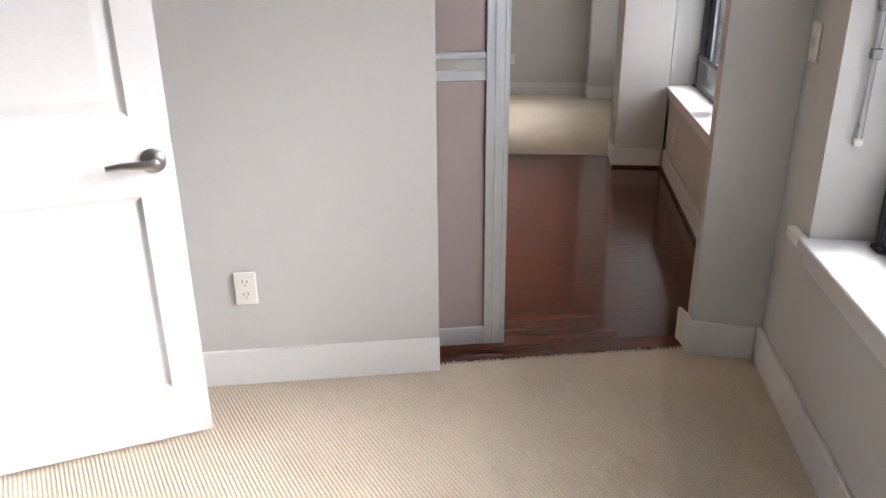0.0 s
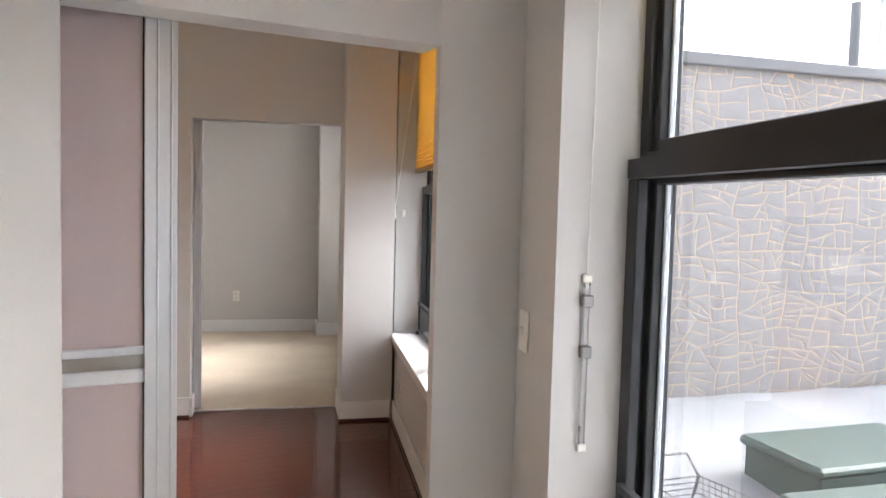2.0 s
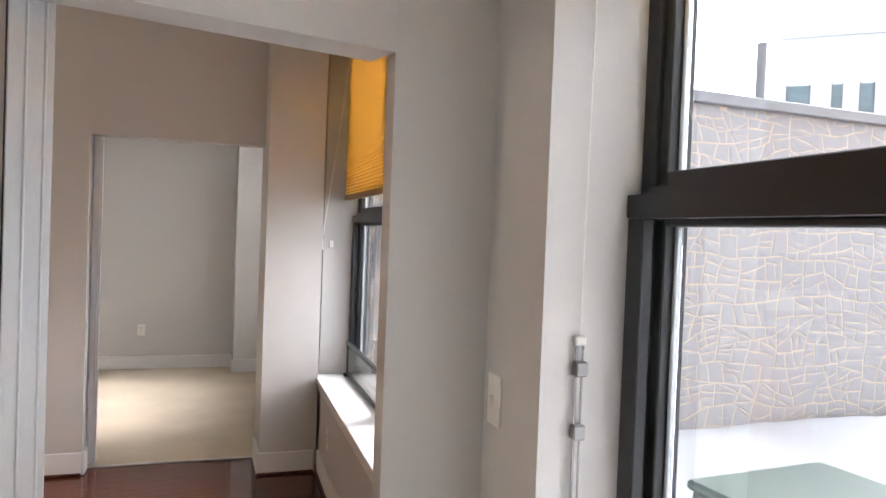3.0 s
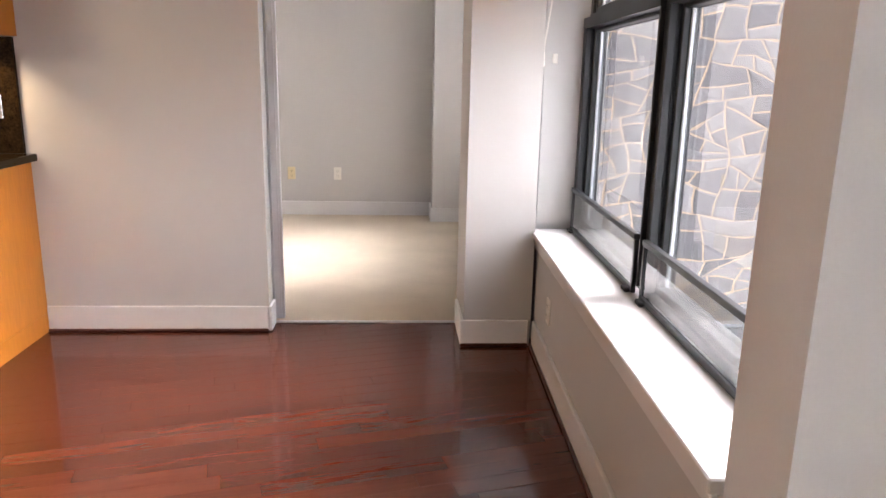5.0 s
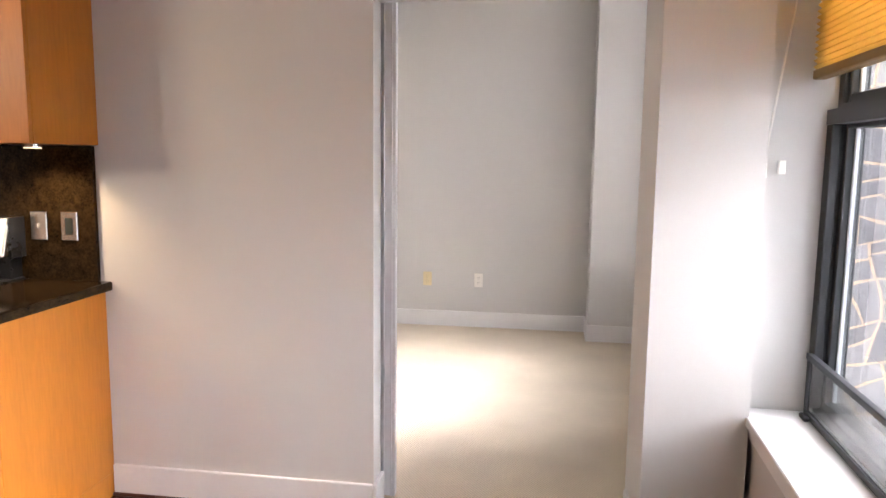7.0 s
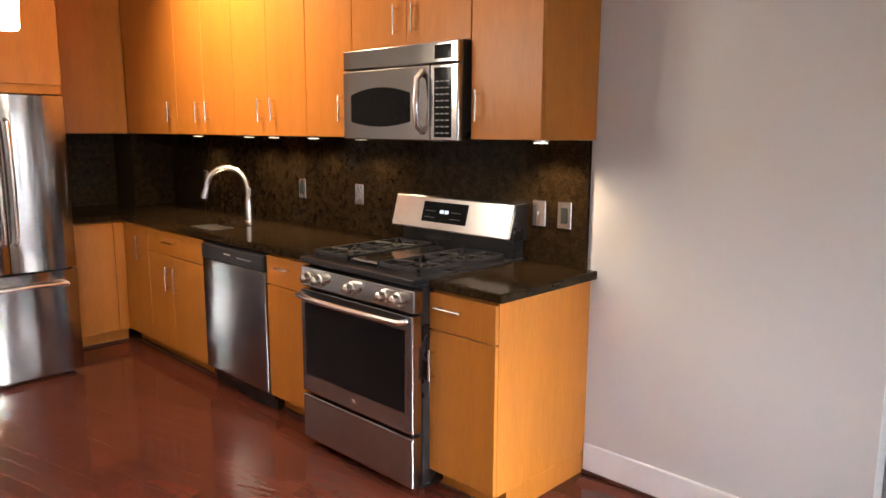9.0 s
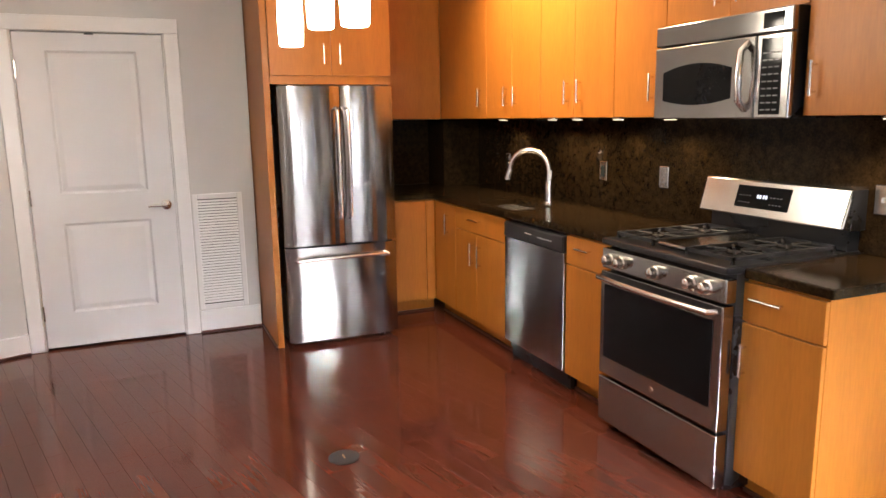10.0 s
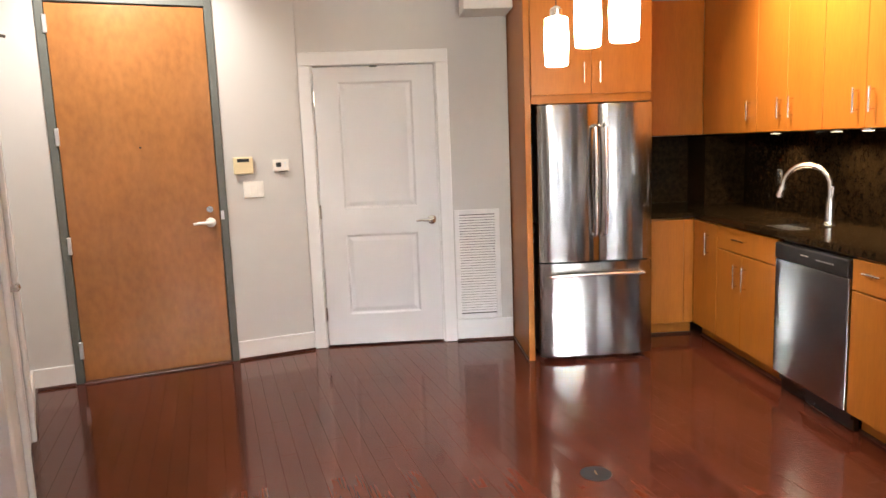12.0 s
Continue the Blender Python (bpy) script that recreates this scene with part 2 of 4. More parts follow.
def wall(name, p0, p1, thick, z0, z1, holes=(), material=None, label=""):
    """A wall from p0 to p1, thick to the left of that way; holes: (s0, s1, z0, z1) along it."""
    p0, p1 = Vector((*p0, 0)), Vector((*p1, 0))
    length = (p1 - p0).length
    turn = math.degrees(math.atan2(p1.y - p0.y, p1.x - p0.x))
    cuts = sorted({0.0, length, *[h[0] for h in holes], *[h[1] for h in holes]})
    bm = bmesh.new()
    for a, b in zip(cuts, cuts[1:]):
        mid = (a + b) / 2
        zs = z0
        for h in sorted([h for h in holes if h[0] < mid < h[1]], key=lambda h: h[2]):
            if h[2] > zs + 1e-4:
                box(a, b, 0, thick, zs, h[2], bm=bm)
            zs = h[3]
        if zs < z1 - 1e-4:
            box(a, b, 0, thick, zs, z1, bm=bm)
    bmesh.ops.remove_doubles(bm, verts=bm.verts[:], dist=0.0005)
    ob = link(name, bm, material or M_WALL)
    ob.matrix_world = pose(p0.x, p0.y, 0, 0, 0, turn)
    return tagged(ob, label or "grey-beige painted plaster wall", "wall", kind="structure")


def baseboard(p0, p1, high=0.135, thick=0.016, shoe=True):
    """White board with a dark shoe mould; stands to the left of the way from p0 to p1."""
    p0, p1 = Vector((*p0, 0)), Vector((*p1, 0))
    turn = math.degrees(math.atan2(p1.y - p0.y, p1.x - p0.x))
    length = (p1 - p0).length
    top = thing("baseboard", pose(p0.x, p0.y, 0, 0, 0, turn), "white painted baseboard along the wall", "baseboard", kind="structure")
    part("board", box(0, length, 0, thick, 0.004, high, bevel=0.003), M_TRIM, top)
    if shoe:
        part("shoe_mould", box(0, length, thick, thick + 0.012, 0.003, 0.018, bevel=0.004), M_SHOE, top, "dark stained shoe mould")
    return top


# ---- plan ----
CEIL = 2.85
AT = 14.3                     # turn of the bedroom partition and of the floor boards
A0 = Vector((0.945, 3.712, 0))   # bedroom partition: right jamb, bedroom face
MA = pose(A0.x, A0.y, 0, 0, 0, AT)
WT = -1.86                    # turn of the window wall
W0 = Vector((1.175, 3.40, 0))
MW = pose(W0.x, W0.y, 0, 0, 0, WT)
YB = 6.735                    # kitchen wall face
FAR = 9.96
XD = -4.725                   # wall with the white door


def on(m, x, y, z=0.0):
    return m @ Vector((x, y, z))


# window wall: local x outwards, local y along the wall
SILL = 0.545
bm = bmesh.new()
T = 0.30
WIN = [(-2.20, -0.012), (0.92, 3.215), (4.45, 6.05)]
HEAD = 2.62
edges = [-5.2, WIN[0][0], WIN[0][1], WIN[1][0], WIN[1][1], WIN[2][0], WIN[2][1], 6.75]
for k in range(0, 8, 2):
    box(0, T, edges[k], edges[k + 1], -0.3, 3.1, bm=bm)
for a, b in WIN:
    box(0, T, a, b, -0.3, SILL, bm=bm)
    box(0, T, a, b, HEAD, 3.1, bm=bm)
bmesh.ops.remove_doubles(bm, verts=bm.verts[:], dist=0.0005)
ob = link("wall_east", bm, M_WALL)
ob.matrix_world = MW
tagged(ob, "grey-beige window wall with deep reveals", "wall", kind="structure")

# bedroom partition with the sliding glass door
wall("wall_partition", on(MA, -1.60, 0)[:2], on(MA, 0, 0)[:2], 0.115, 0, CEIL, [(1.60 - 0.925, 1.60, -0.01, 1.895)])
STUB = ((A0.x, A0.y), (1.215, 3.688))
wall("wall_partition_stub", STUB[0], STUB[1], 0.115, 0, CEIL)
wall("wall_partition_end", on(MA, -1.85, 0)[:2], on(MA, -1.60, 0)[:2], 0.02, 0, CEIL)
# wall with the side door
L0, L1 = (-4.10, 1.655), (-1.05, 3.13)
LT = math.degrees(math.atan2(L1[1] - L0[1], L1[0] - L0[0]))
wall("wall_side", L1, L0, 0.12, 0, CEIL, [(1.571, 2.411, -0.01, 2.06)])
# entry wall
E0, E1 = (-4.072, 1.60), (-4.705, 3.37)
ET = math.degrees(math.atan2(E1[1] - E0[1], E1[0] - E0[0]))
wall("wall_entry", E0, E1, 0.14, 0, CEIL, [(0.318, 1.336, -0.01, 2.44)])
wall("wall_west", (XD, 3.37), (XD, 4.84), 0.14, 0, CEIL, [(0.09, 0.955, -0.01, 2.03)])
wall("wall_alcove_side", (XD - 0.145, 4.84), (-5.33, 4.84), 0.1, 0, CEIL)
wall("wall_alcove", (-5.33, 4.84), (-5.33, YB + 0.12), 0.12, 0, CEIL)
# kitchen wall, opening to the second bedroom
wall("wall_north", (1.45, YB), (-5.45, YB), -0.12, 0, CEIL, [(0.53, 1.52, -0.01, 1.992)])
col = link("wall_pier", box(0.92, 1.256, 6.515, 6.95, 0, CEIL), M_WALL)
tagged(col, "grey-beige pier beside the window", "wall", kind="structure")
col = link("wall_pier_far", box(0.905, 1.40, 9.66, FAR, 0, CEIL), M_WALL)
tagged(col, "grey-beige pier in the far corner", "wall", kind="structure")
wall("wall_far", (1.5, FAR), (-3.1, FAR), -0.12, 0, CEIL)
wall("wall_far_west", (-3.0, FAR), (-3.0, YB + 0.12), -0.1, 0, CEIL)
# first bedroom, behind the camera
wall("wall_south", (-1.45, -1.4), (1.15, -1.4), -0.12, 0, CEIL)
wall("wall_bedroom_west", (-1.40, -1.4), (-1.40, 2.80), 0.12, 0, CEIL, [(2.9, 3.75, -0.01, 2.06)])
# outer shell behind closets and hallway
wall("wall_outer_west", (-5.75, -1.55), (-5.75, FAR + 0.1), 0.12, -0.2, CEIL)
wall("wall_outer_south", (-5.75, -1.55), (1.2, -1.55), -0.12, -0.2, CEIL)
wall("wall_outer_north", (-3.0, FAR + 0.13), (-5.75, FAR + 0.13), -0.12, -0.2, CEIL)

# floors and ceiling
sub = link("floor", boxes([(-5.8, 1.3, -1.6, 6.86, -0.15, -0.012)]), M_SUB)
tagged(sub, "dark red-brown polished hardwood floor", "floor", kind="structure")
# the first carpet ends at the partition
bm = bmesh.new()
quad = [(-1.5, -1.5), (1.3, -1.5), tuple(on(MA, 0.27, 0.03)[:2]), tuple(on(MA, -2.5, 0.03)[:2])]
lo = [bm.verts.new((x, y, -0.15)) for x, y in quad]
hi = [bm.verts.new((x, y, 0.004)) for x, y in quad]
bm.faces.new(hi)
bm.faces.new(lo[::-1])
for k in range(4):
    bm.faces.new((lo[k], lo[(k + 1) % 4], hi[(k + 1) % 4], hi[k]))
tagged(link("carpet", bm, M_CARPET), "cream ribbed wall-to-wall carpet", "carpet", kind="structure")
tagged(link("carpet", boxes([(-3.2, 1.45, 6.862, FAR + 0.1, -0.15, 0.006)]), M_CARPET), "cream ribbed carpet of the second bedroom", "carpet", kind="structure")
ceil = link("ceiling", boxes([(-5.9, 1.6, -1.7, FAR + 0.3, CEIL, CEIL + 0.15)]), M_CEIL)
tagged(ceil, "white painted ceiling", "ceiling", kind="structure")
sof = link("soffit", box(-4.86, -4.42, 4.51, 4.838, 2.32, CEIL, bevel=0.004), M_CEIL)
tagged(sof, "white boxed soffit beside the tall cabinet", "soffit", kind="structure")

# ---- baseboards ----
# away from the wall means to the left of the way given
baseboard(on(MA, -0.925, 0)[:2], on(MA, -1.84, 0)[:2], shoe=False)
baseboard((1.165, 3.693), (A0.x - 0.012, A0.y + 0.002), shoe=False)
baseboard(on(MA, 0, 0.115)[:2], on(MA, 0.0, -0.002)[:2], shoe=False)
baseboard(on(MW, 0, -4.6)[:2], on(MW, 0, 0.30)[:2], shoe=False)
baseboard(on(MW, 0, 0.55)[:2], on(MW, 0, 3.10)[:2])
baseboard((1.24, 6.515), (0.904, 6.515))
baseboard((-0.072, YB), (-1.176, YB))
jb = link("trim", boxes([(-0.0695, -0.054, YB - 0.016, YB + 0.12, 0.004, 0.135), (0.904, 0.9195, 6.515, 6.86, 0.004, 0.135)], bevel=0.003), M_TRIM)
tagged(jb, "white baseboard returns in the opening", "trim", kind="structure")
baseboard((1.35, FAR), (-2.95, FAR), shoe=False)
baseboard((1.30, 9.66), (0.889, 9.66), shoe=False)
baseboard((0.905, 9.66), (0.905, FAR), shoe=False)


def along(p, q, s):
    d = (Vector(q) - Vector(p)).normalized()
    return tuple(Vector(p) + d * s)


ME = pose(E0[0], E0[1], 0, 0, 0, ET)
for a, b in ((0.02, 0.312), (1.342, 1.88)):
    baseboard(tuple(on(ME, b, 0)[:2]), tuple(on(ME, a, 0)[:2]))
baseboard((XD, 4.835), (XD, 4.42), high=0.16)
# metal edge strip where the second carpet meets the boards
strip = link("threshold_strip", box(-0.06, 0.915, 6.848, 6.868, 0.0, 0.010, bevel=0.003), M_ALU)
tagged(strip, "thin metal carpet edge strip", "threshold strip", kind="structure")

# ---- windows ----


def window(name, y0, y1, bars, z0, z1):
    """A dark aluminium window in the east wall: hopper lights below, large panes, a transom and top lights."""
    top = thing(name, MW, "charcoal aluminium window with low hopper lights", "window", kind="structure")
    xa, xb = 0.205, 0.285
    fr = 0.045
    part("window_frame", boxes([(xa, xb, y0, y0 + fr, z0, z1), (xa, xb, y1 - fr, y1, z0, z1),
                                (xa, xb, y0 + fr, y1 - fr, z0, z0 + 0.03), (xa, xb, y0 + fr, y1 - fr, z1 - fr, z1)], 0.003), M_WINFR, top)
    cuts = [y0 + fr, *bars, y1 - fr]
    for b in bars:
        part("mullion", box(xa - 0.012, xb, b - 0.04, b + 0.04, z0, z1, bevel=0.004), M_WINFR, top)
    zt = 1.585
    for i, (a, b) in enumerate(zip(cuts, cuts[1:])):
        a = a + (0.04 if i else 0)
        b = b - (0.04 if i < len(cuts) - 2 else 0)
        part("transom", boxes([(xa - 0.012, xb, a, b, zt - 0.004, zt + 0.012), (xa - 0.03, xb, a, b, zt - 0.05, zt - 0.003), (xa - 0.03, xa - 0.0005, a - (0.043 if i == 0 else 0), a, zt - 0.0495, zt - 0.0035), (xa - 0.03, xa - 0.0005, b, b + (0.043 if i == len(cuts) - 2 else 0.0005), zt - 0.0495, zt - 0.0035)], 0.0), M_WINFR, top)
        zr = 0.775
        ao, bo = (y0 + 0.002 if i == 0 else a), (y1 - 0.002 if i == len(cuts) - 2 else b)
        # room-side frame of the lower light, proud of the top light
        part("lower_frame", boxes([(xa - 0.028, xa - 0.0005, ao, a + 0.012, z0 + 0.03, zt - 0.05), (xa - 0.028, xa - 0.0005, b - 0.012, bo, z0 + 0.03, zt - 0.05)], 0.003), M_WINFR, top)
        # low hopper: a thin glazed sash standing in front of the large light
        s = part("hopper_sash", boxes([(xa - 0.046, xa - 0.030, a + 0.004, a + 0.022, z0 + 0.004, zr), (xa - 0.046, xa - 0.030, b - 0.022, b - 0.004, z0 + 0.004, zr),
                                       (xa - 0.046, xa - 0.030, a + 0.022, b - 0.022, z0 + 0.004, z0 + 0.026), (xa - 0.050, xa - 0.028, a + 0.004, b - 0.004, zr, zr + 0.020)], 0.002), M_WINFR, top)
        p = part("pane", box(xa - 0.040, xa - 0.036, a + 0.022, b - 0.022, z0 + 0.026, zr), M_GLASS, s)
        p.visible_shadow = False
        part("latch", boxes([(xa - 0.024, xa - 0.004, a + 0.075, a + 0.095, z0 + 0.075, z0 + 0.10), (xa - 0.026, xa - 0.018, a + 0.078, a + 0.15, z0 + 0.08, z0 + 0.092)], 0.003), M_CHROME, top, "pale metal latch")
        part("hinge", boxes([(xa - 0.064, xa - 0.044, a + 0.02, a + 0.07, z0 + 0.001, z0 + 0.018), (xa - 0.064, xa - 0.044, b - 0.07, b - 0.02, z0 + 0.001, z0 + 0.018)], 0.004), M_GASKET, s)
        # large fixed light and top light with pale beads
        for za, zb in ((z0 + 0.03, zt - 0.05), (zt + 0.012, z1 - fr)):
            part("sash", boxes([(xa + 0.012, xb - 0.01, a, a + 0.026, za, zb), (xa + 0.012, xb - 0.01, b - 0.026, b, za, zb),
                                (xa + 0.012, xb - 0.01, a + 0.026, b - 0.026, za, za + 0.03), (xa + 0.012, xb - 0.01, a + 0.026, b - 0.026, zb - 0.014, zb)], 0.003), M_WINFR, top)
            part("bead", boxes([(xa + 0.034, xa + 0.052, a + 0.026, a + 0.036, za + 0.012, zb - 0.014), (xa + 0.034, xa + 0.052, b - 0.036, b - 0.026, za + 0.012, zb - 0.014)], 0.003), M_BEAD, top)
            p = part("pane", box(xa + 0.045, xa + 0.051, a + 0.036, b - 0.036, za + 0.03, zb - 0.014), M_GLASS, top)
            p.visible_shadow = False
    return top


def sill(y0, y1):
    ob = link("window_sill", box(-0.03, 0.235, y0, y1, SILL, SILL + 0.035, bevel=0.004), M_TRIM)
    ob.matrix_world = MW
    ap = box(-0.014, 0.0, y0 + 0.02, y1 - 0.02, SILL - 0.045, SILL, bevel=0.003)
    part("apron", ap, M_TRIM, ob)
    return tagged(ob, "white painted deep window sill", "sill", kind="structure")


Z0 = SILL + 0.035
window("window_1", WIN[0][0], WIN[0][1], [-1.06], Z0, HEAD)
window("window_2", WIN[1][0], WIN[1][1], [2.06], Z0, HEAD)
window("window_3", WIN[2][0], WIN[2][1], [5.25], Z0, HEAD)
# sills end on the reveals, with a short horn on the wall's face
for (a, b) in WIN:
    sill(a + 0.001, b - 0.001)
horns = link("trim", boxes([(-0.03, -0.0005, -0.0115, 0.105, SILL, SILL + 0.035)], 0.003), M_TRIM)
horns.matrix_world = MW
tagged(horns, "white sill horn", "trim", kind="structure")


def blind(y0, y1, z0, label):
    top = thing("window_blind", MW @ pose(0, 0, z0), label, "blind", "window blinds")
    bm = bmesh.new()
    n = int((HEAD - 0.03 - z0 - 0.03) / 0.019)
    for side, x in ((1, 0.150), (-1, 0.126)):
        prev = None
        for k in range(2 * n + 1):
            z = 0.03 + k * 0.0095
            dx = x + (0.009 if k % 2 else -0.004) * side
            cur = (bm.verts.new((dx, y0, z)), bm.verts.new((dx, y1, z)))
            if prev:
                bm.faces.new((prev[0], prev[1], cur[1], cur[0]))
            prev = cur
    part("pleated_fabric", bm, M_BLIND, top, "honey-coloured pleated fabric")
    part("bottom_rail", box(0.118, 0.158, y0, y1, 0, 0.03, bevel=0.004), M_BLINDRAIL, top, "dark bronze bottom rail")
    part("head_rail", box(0.112, 0.165, y0, y1, HEAD - z0 - 0.035, HEAD - z0 - 0.001, bevel=0.003), M_TRIM, top)
    return top


blind(WIN[0][0] + 0.02, WIN[0][1] - 0.02, 1.975, "pleated honey-coloured blind raised near the window head")
bl = blind(WIN[1][0] + 0.02, WIN[1][1] - 0.02, 1.675, "pleated honey-coloured blind drawn half way down")

# cord of the blind beside the pier: long white cords with a tassel, and a cleat
cd = part("cord", rod([(0.13, 3.10, 0.9), (0.05, 3.14, 0.3), (-0.018, 3.165, -0.245)], 0.0024, 5), M_CORD, bl, "thin white cord")
part("tassel", lathe([(0.004, 0.075), (0.010, 0.06), (0.012, 0.01), (0.009, 0.0)], 10, (-0.018, 3.165, -0.315)), M_PLATE, cd, "white plastic tassel", True)
part("cord", rod([(0.11, 3.10, 0.9), (0.04, 3.15, 0.2), (-0.013, 3.168, -0.245)], 0.0024, 5), M_CORD, bl, "thin white cord")
cl = thing("cord_cleat", MW @ pose(0.045, 3.2145, 1.375), "small white cord cleat on the window reveal", "cleat")
part("post", box(-0.006, 0.006, -0.018, 0, 0.015, 0.025, bevel=0.002), M_PLATE, cl)
part("horn", box(-0.012, 0.012, -0.028, -0.016, 0, 0.045, bevel=0.003), M_PLATE, cl)

# chain tensioner on the first bedroom's reveal
c = thing("blind_tensioner", MW @ pose(0.072, -0.013, 0.86), "metal cord tensioner on the window reveal", "tensioner")
part("bar", boxes([(-0.002, 0.002, -0.010, -0.006, 0.02, 0.42), (0.012, 0.015, -0.010, -0.006, 0.02, 0.42)]), M_DARKMETAL, c)
for z in (0.36, 0.235):
    part("clip", box(-0.006, 0.02, -0.022, 0.0, z, z + 0.03, bevel=0.003), M_DARKMETAL, c)
for z in (0.0, 0.42):
    part("end_cap", box(-0.005, 0.018, -0.014, 0.0, z, z + 0.02, bevel=0.003), M_PLATE, c)
part("cord", rod([(0.012, -0.008, 1.1), (0.006, -0.008, 0.42)], 0.0016, 5), M_CORD, c)

# ---- sliding glass doors ----


def sliding_door(name, m, x0, x1, z0, z1, rail_z, label):
    top = thing(name, m, label, "sliding door", kind="structure")
    st, d = 0.078, 0.034
    for a in (x0, x1 - st):
        part("stile", boxes([(a, a + st, 0, d, z0, z1), (a + 0.028, a + 0.034, -0.004, 0, z0, z1), (a + 0.060, a + 0.066, -0.004, 0, z0, z1)], 0.002), M_ALU, top, "ribbed aluminium stile")
    for za, zb in ((z0, z0 + 0.07), (z1 - 0.07, z1), (rail_z - 0.052, rail_z - 0.018), (rail_z + 0.018, rail_z + 0.040)):
        part("rail", box(x0 + st, x1 - st, 0.002, d - 0.002, za, zb, bevel=0.003), M_ALU, top)
    part("rail_groove", box(x0 + st, x1 - st, 0.010, d - 0.010, rail_z - 0.018, rail_z + 0.018), M_CHROME, top)
    for za, zb in ((z0 + 0.07, rail_z - 0.052), (rail_z + 0.040, z1 - 0.07)):
        part("pane", box(x0 + st, x1 - st, 0.012, 0.020, za, zb), M_FROST, top, "frosted mauve glass")
        part("gasket", boxes([(x1 - st - 0.003, x1 - st, 0.008, 0.012, za, zb)]), M_GASKET, top)
    return top


sliding_door("door_1", MA @ pose(0, 0.135, 0), -1.38, -0.665, 0.02, 2.02, 1.045, "sliding door of frosted glass in an aluminium frame")
track = link("door_track", box(-1.5, 0.14, 0.118, 0.185, 2.025, 2.09, bevel=0.004), M_ALU)
track.matrix_world = MA
tagged(track, "aluminium sliding door track", "track", kind="structure")
sliding_door("door_2", pose(0, 6.872, 0), -1.10, -0.014, 0.02, 2.06, 1.045, "sliding frosted glass door parked behind the wall")

# ---- panelled doors ----


def lever(parent, x, z, side, depth=-1, material=None):
    """Round rose and lever on a door leaf in its local x, z; the lever points to side."""
    h = part("handle", lathe([(0.033, 0.0), (0.033, 0.008), (0.027, 0.014), (0.012, 0.016), (0.012, 0.045), (0.014, 0.05), (0.004, 0.056)], 18, (x, 0, z), "y"), material or M_CHROME, parent, "satin nickel lever handle", True)
    h.scale = (1, depth, 1)
    bm = rod([(x, depth * 0.045, z), (x + side * 0.03, depth * 0.05, z), (x + side * 0.075, depth * 0.048, z + 0.002), (x + side * 0.115, depth * 0.044, z - 0.002)], [0.012, 0.011, 0.0095, 0.007], 10)
    part("lever", bm, material or M_CHROME, h, smooth=True).scale = (1, depth, 1)
    return h


def leaf(parent, w, h, z0, panels, depth=0.036, material=None, moulded=True):
    """A door leaf with sunk, raised-field panels: a real recess in the front face, y = 0."""
    bm = bmesh.new()
    xs = sorted({0, w, *[p[0] for p in panels], *[p[1] for p in panels]})
    zs = sorted({z0, h, *[p[2] for p in panels], *[p[3] for p in panels]})
    for a, b in zip(xs, xs[1:]):
        for c, d in zip(zs, zs[1:]):
            if any(p[0] <= a and b <= p[1] and p[2] <= c and d <= p[3] for p in panels):
                continue
            box(a, b, 0, depth, c, d, bm=bm)
    bmesh.ops.remove_doubles(bm, verts=bm.verts[:], dist=0.0004)
    body = part("leaf", bm, material or M_DOOR, parent)
    for p in panels:
        bm = bmesh.new()
        rings = []
        for inset, y in ((0, 0.0), (0.012, 0.010), (0.018, 0.011), (0.045, 0.004), (0.05, 0.0035)):
            rings.append([bm.verts.new((x, y, z)) for x, z in ((p[0] + inset, p[2] + inset), (p[1] - inset, p[2] + inset), (p[1] - inset, p[3] - inset), (p[0] + inset, p[3] - inset))])
        for a, b in zip(rings, rings[1:]):
            for k in range(4):
                bm.faces.new((a[k], a[(k + 1) % 4], b[(k + 1) % 4], b[k]))
        bm.faces.new(rings[-1])
        back = [bm.verts.new((x, depth, z)) for x, z in ((p[0], p[2]), (p[1], p[2]), (p[1], p[3]), (p[0], p[3]))]
        bm.faces.new(back[::-1])
        bmesh.ops.recalc_face_normals(bm, faces=bm.faces[:])
        part("panel", bm, material or M_DOOR, body)
    return body


def hinge(parent, x, z, material=None):
    part("hinge", rod([(x, -0.006, z - 0.05), (x, -0.006, z + 0.05)], 0.007, 8), material or M_CHROME, parent, smooth=True)


# bedroom door, standing open
d = thing("door_3", pose(-1.27, 2.637, 0, 0, 0, 30), "white two-panel door standing open over the carpet", "door", kind="structure")
lf = leaf(d, 0.78, 2.03, 0.018, [(0.115, 0.685, 0.185, 0.775), (0.115, 0.685, 0.985, 1.90)])
lever(lf, 0.728, 0.868, -1, material=M_DARKMETAL)
part("latch", box(0.78, 0.783, 0.008, 0.028, 0.90, 0.95), M_CHROME, lf)

# white closed door and its casing on the west wall: local x runs north
MWEST = Matrix(((0, -1, 0, XD), (1, 0, 0, 0), (0, 0, 1, 0), (0, 0, 0, 1)))
d = thing("door_4", MWEST, "closed white two-panel door in a white casing", "door", kind="structure")
part("casing", boxes([(3.372, 3.458, -0.018, 0.0, 0, 2.02), (4.328, 4.416, -0.018, 0.0, 0, 2.02), (3.372, 4.416, -0.020, 0.0, 2.02, 2.112)], 0.004), M_TRIM, d)
part("jamb", boxes([(3.456, 3.466, 0.0, 0.12, 0, 2.028), (4.320, 4.330, 0.0, 0.12, 0, 2.028), (3.466, 4.320, 0.0, 0.12, 2.018, 2.028)]), M_TRIM, d)
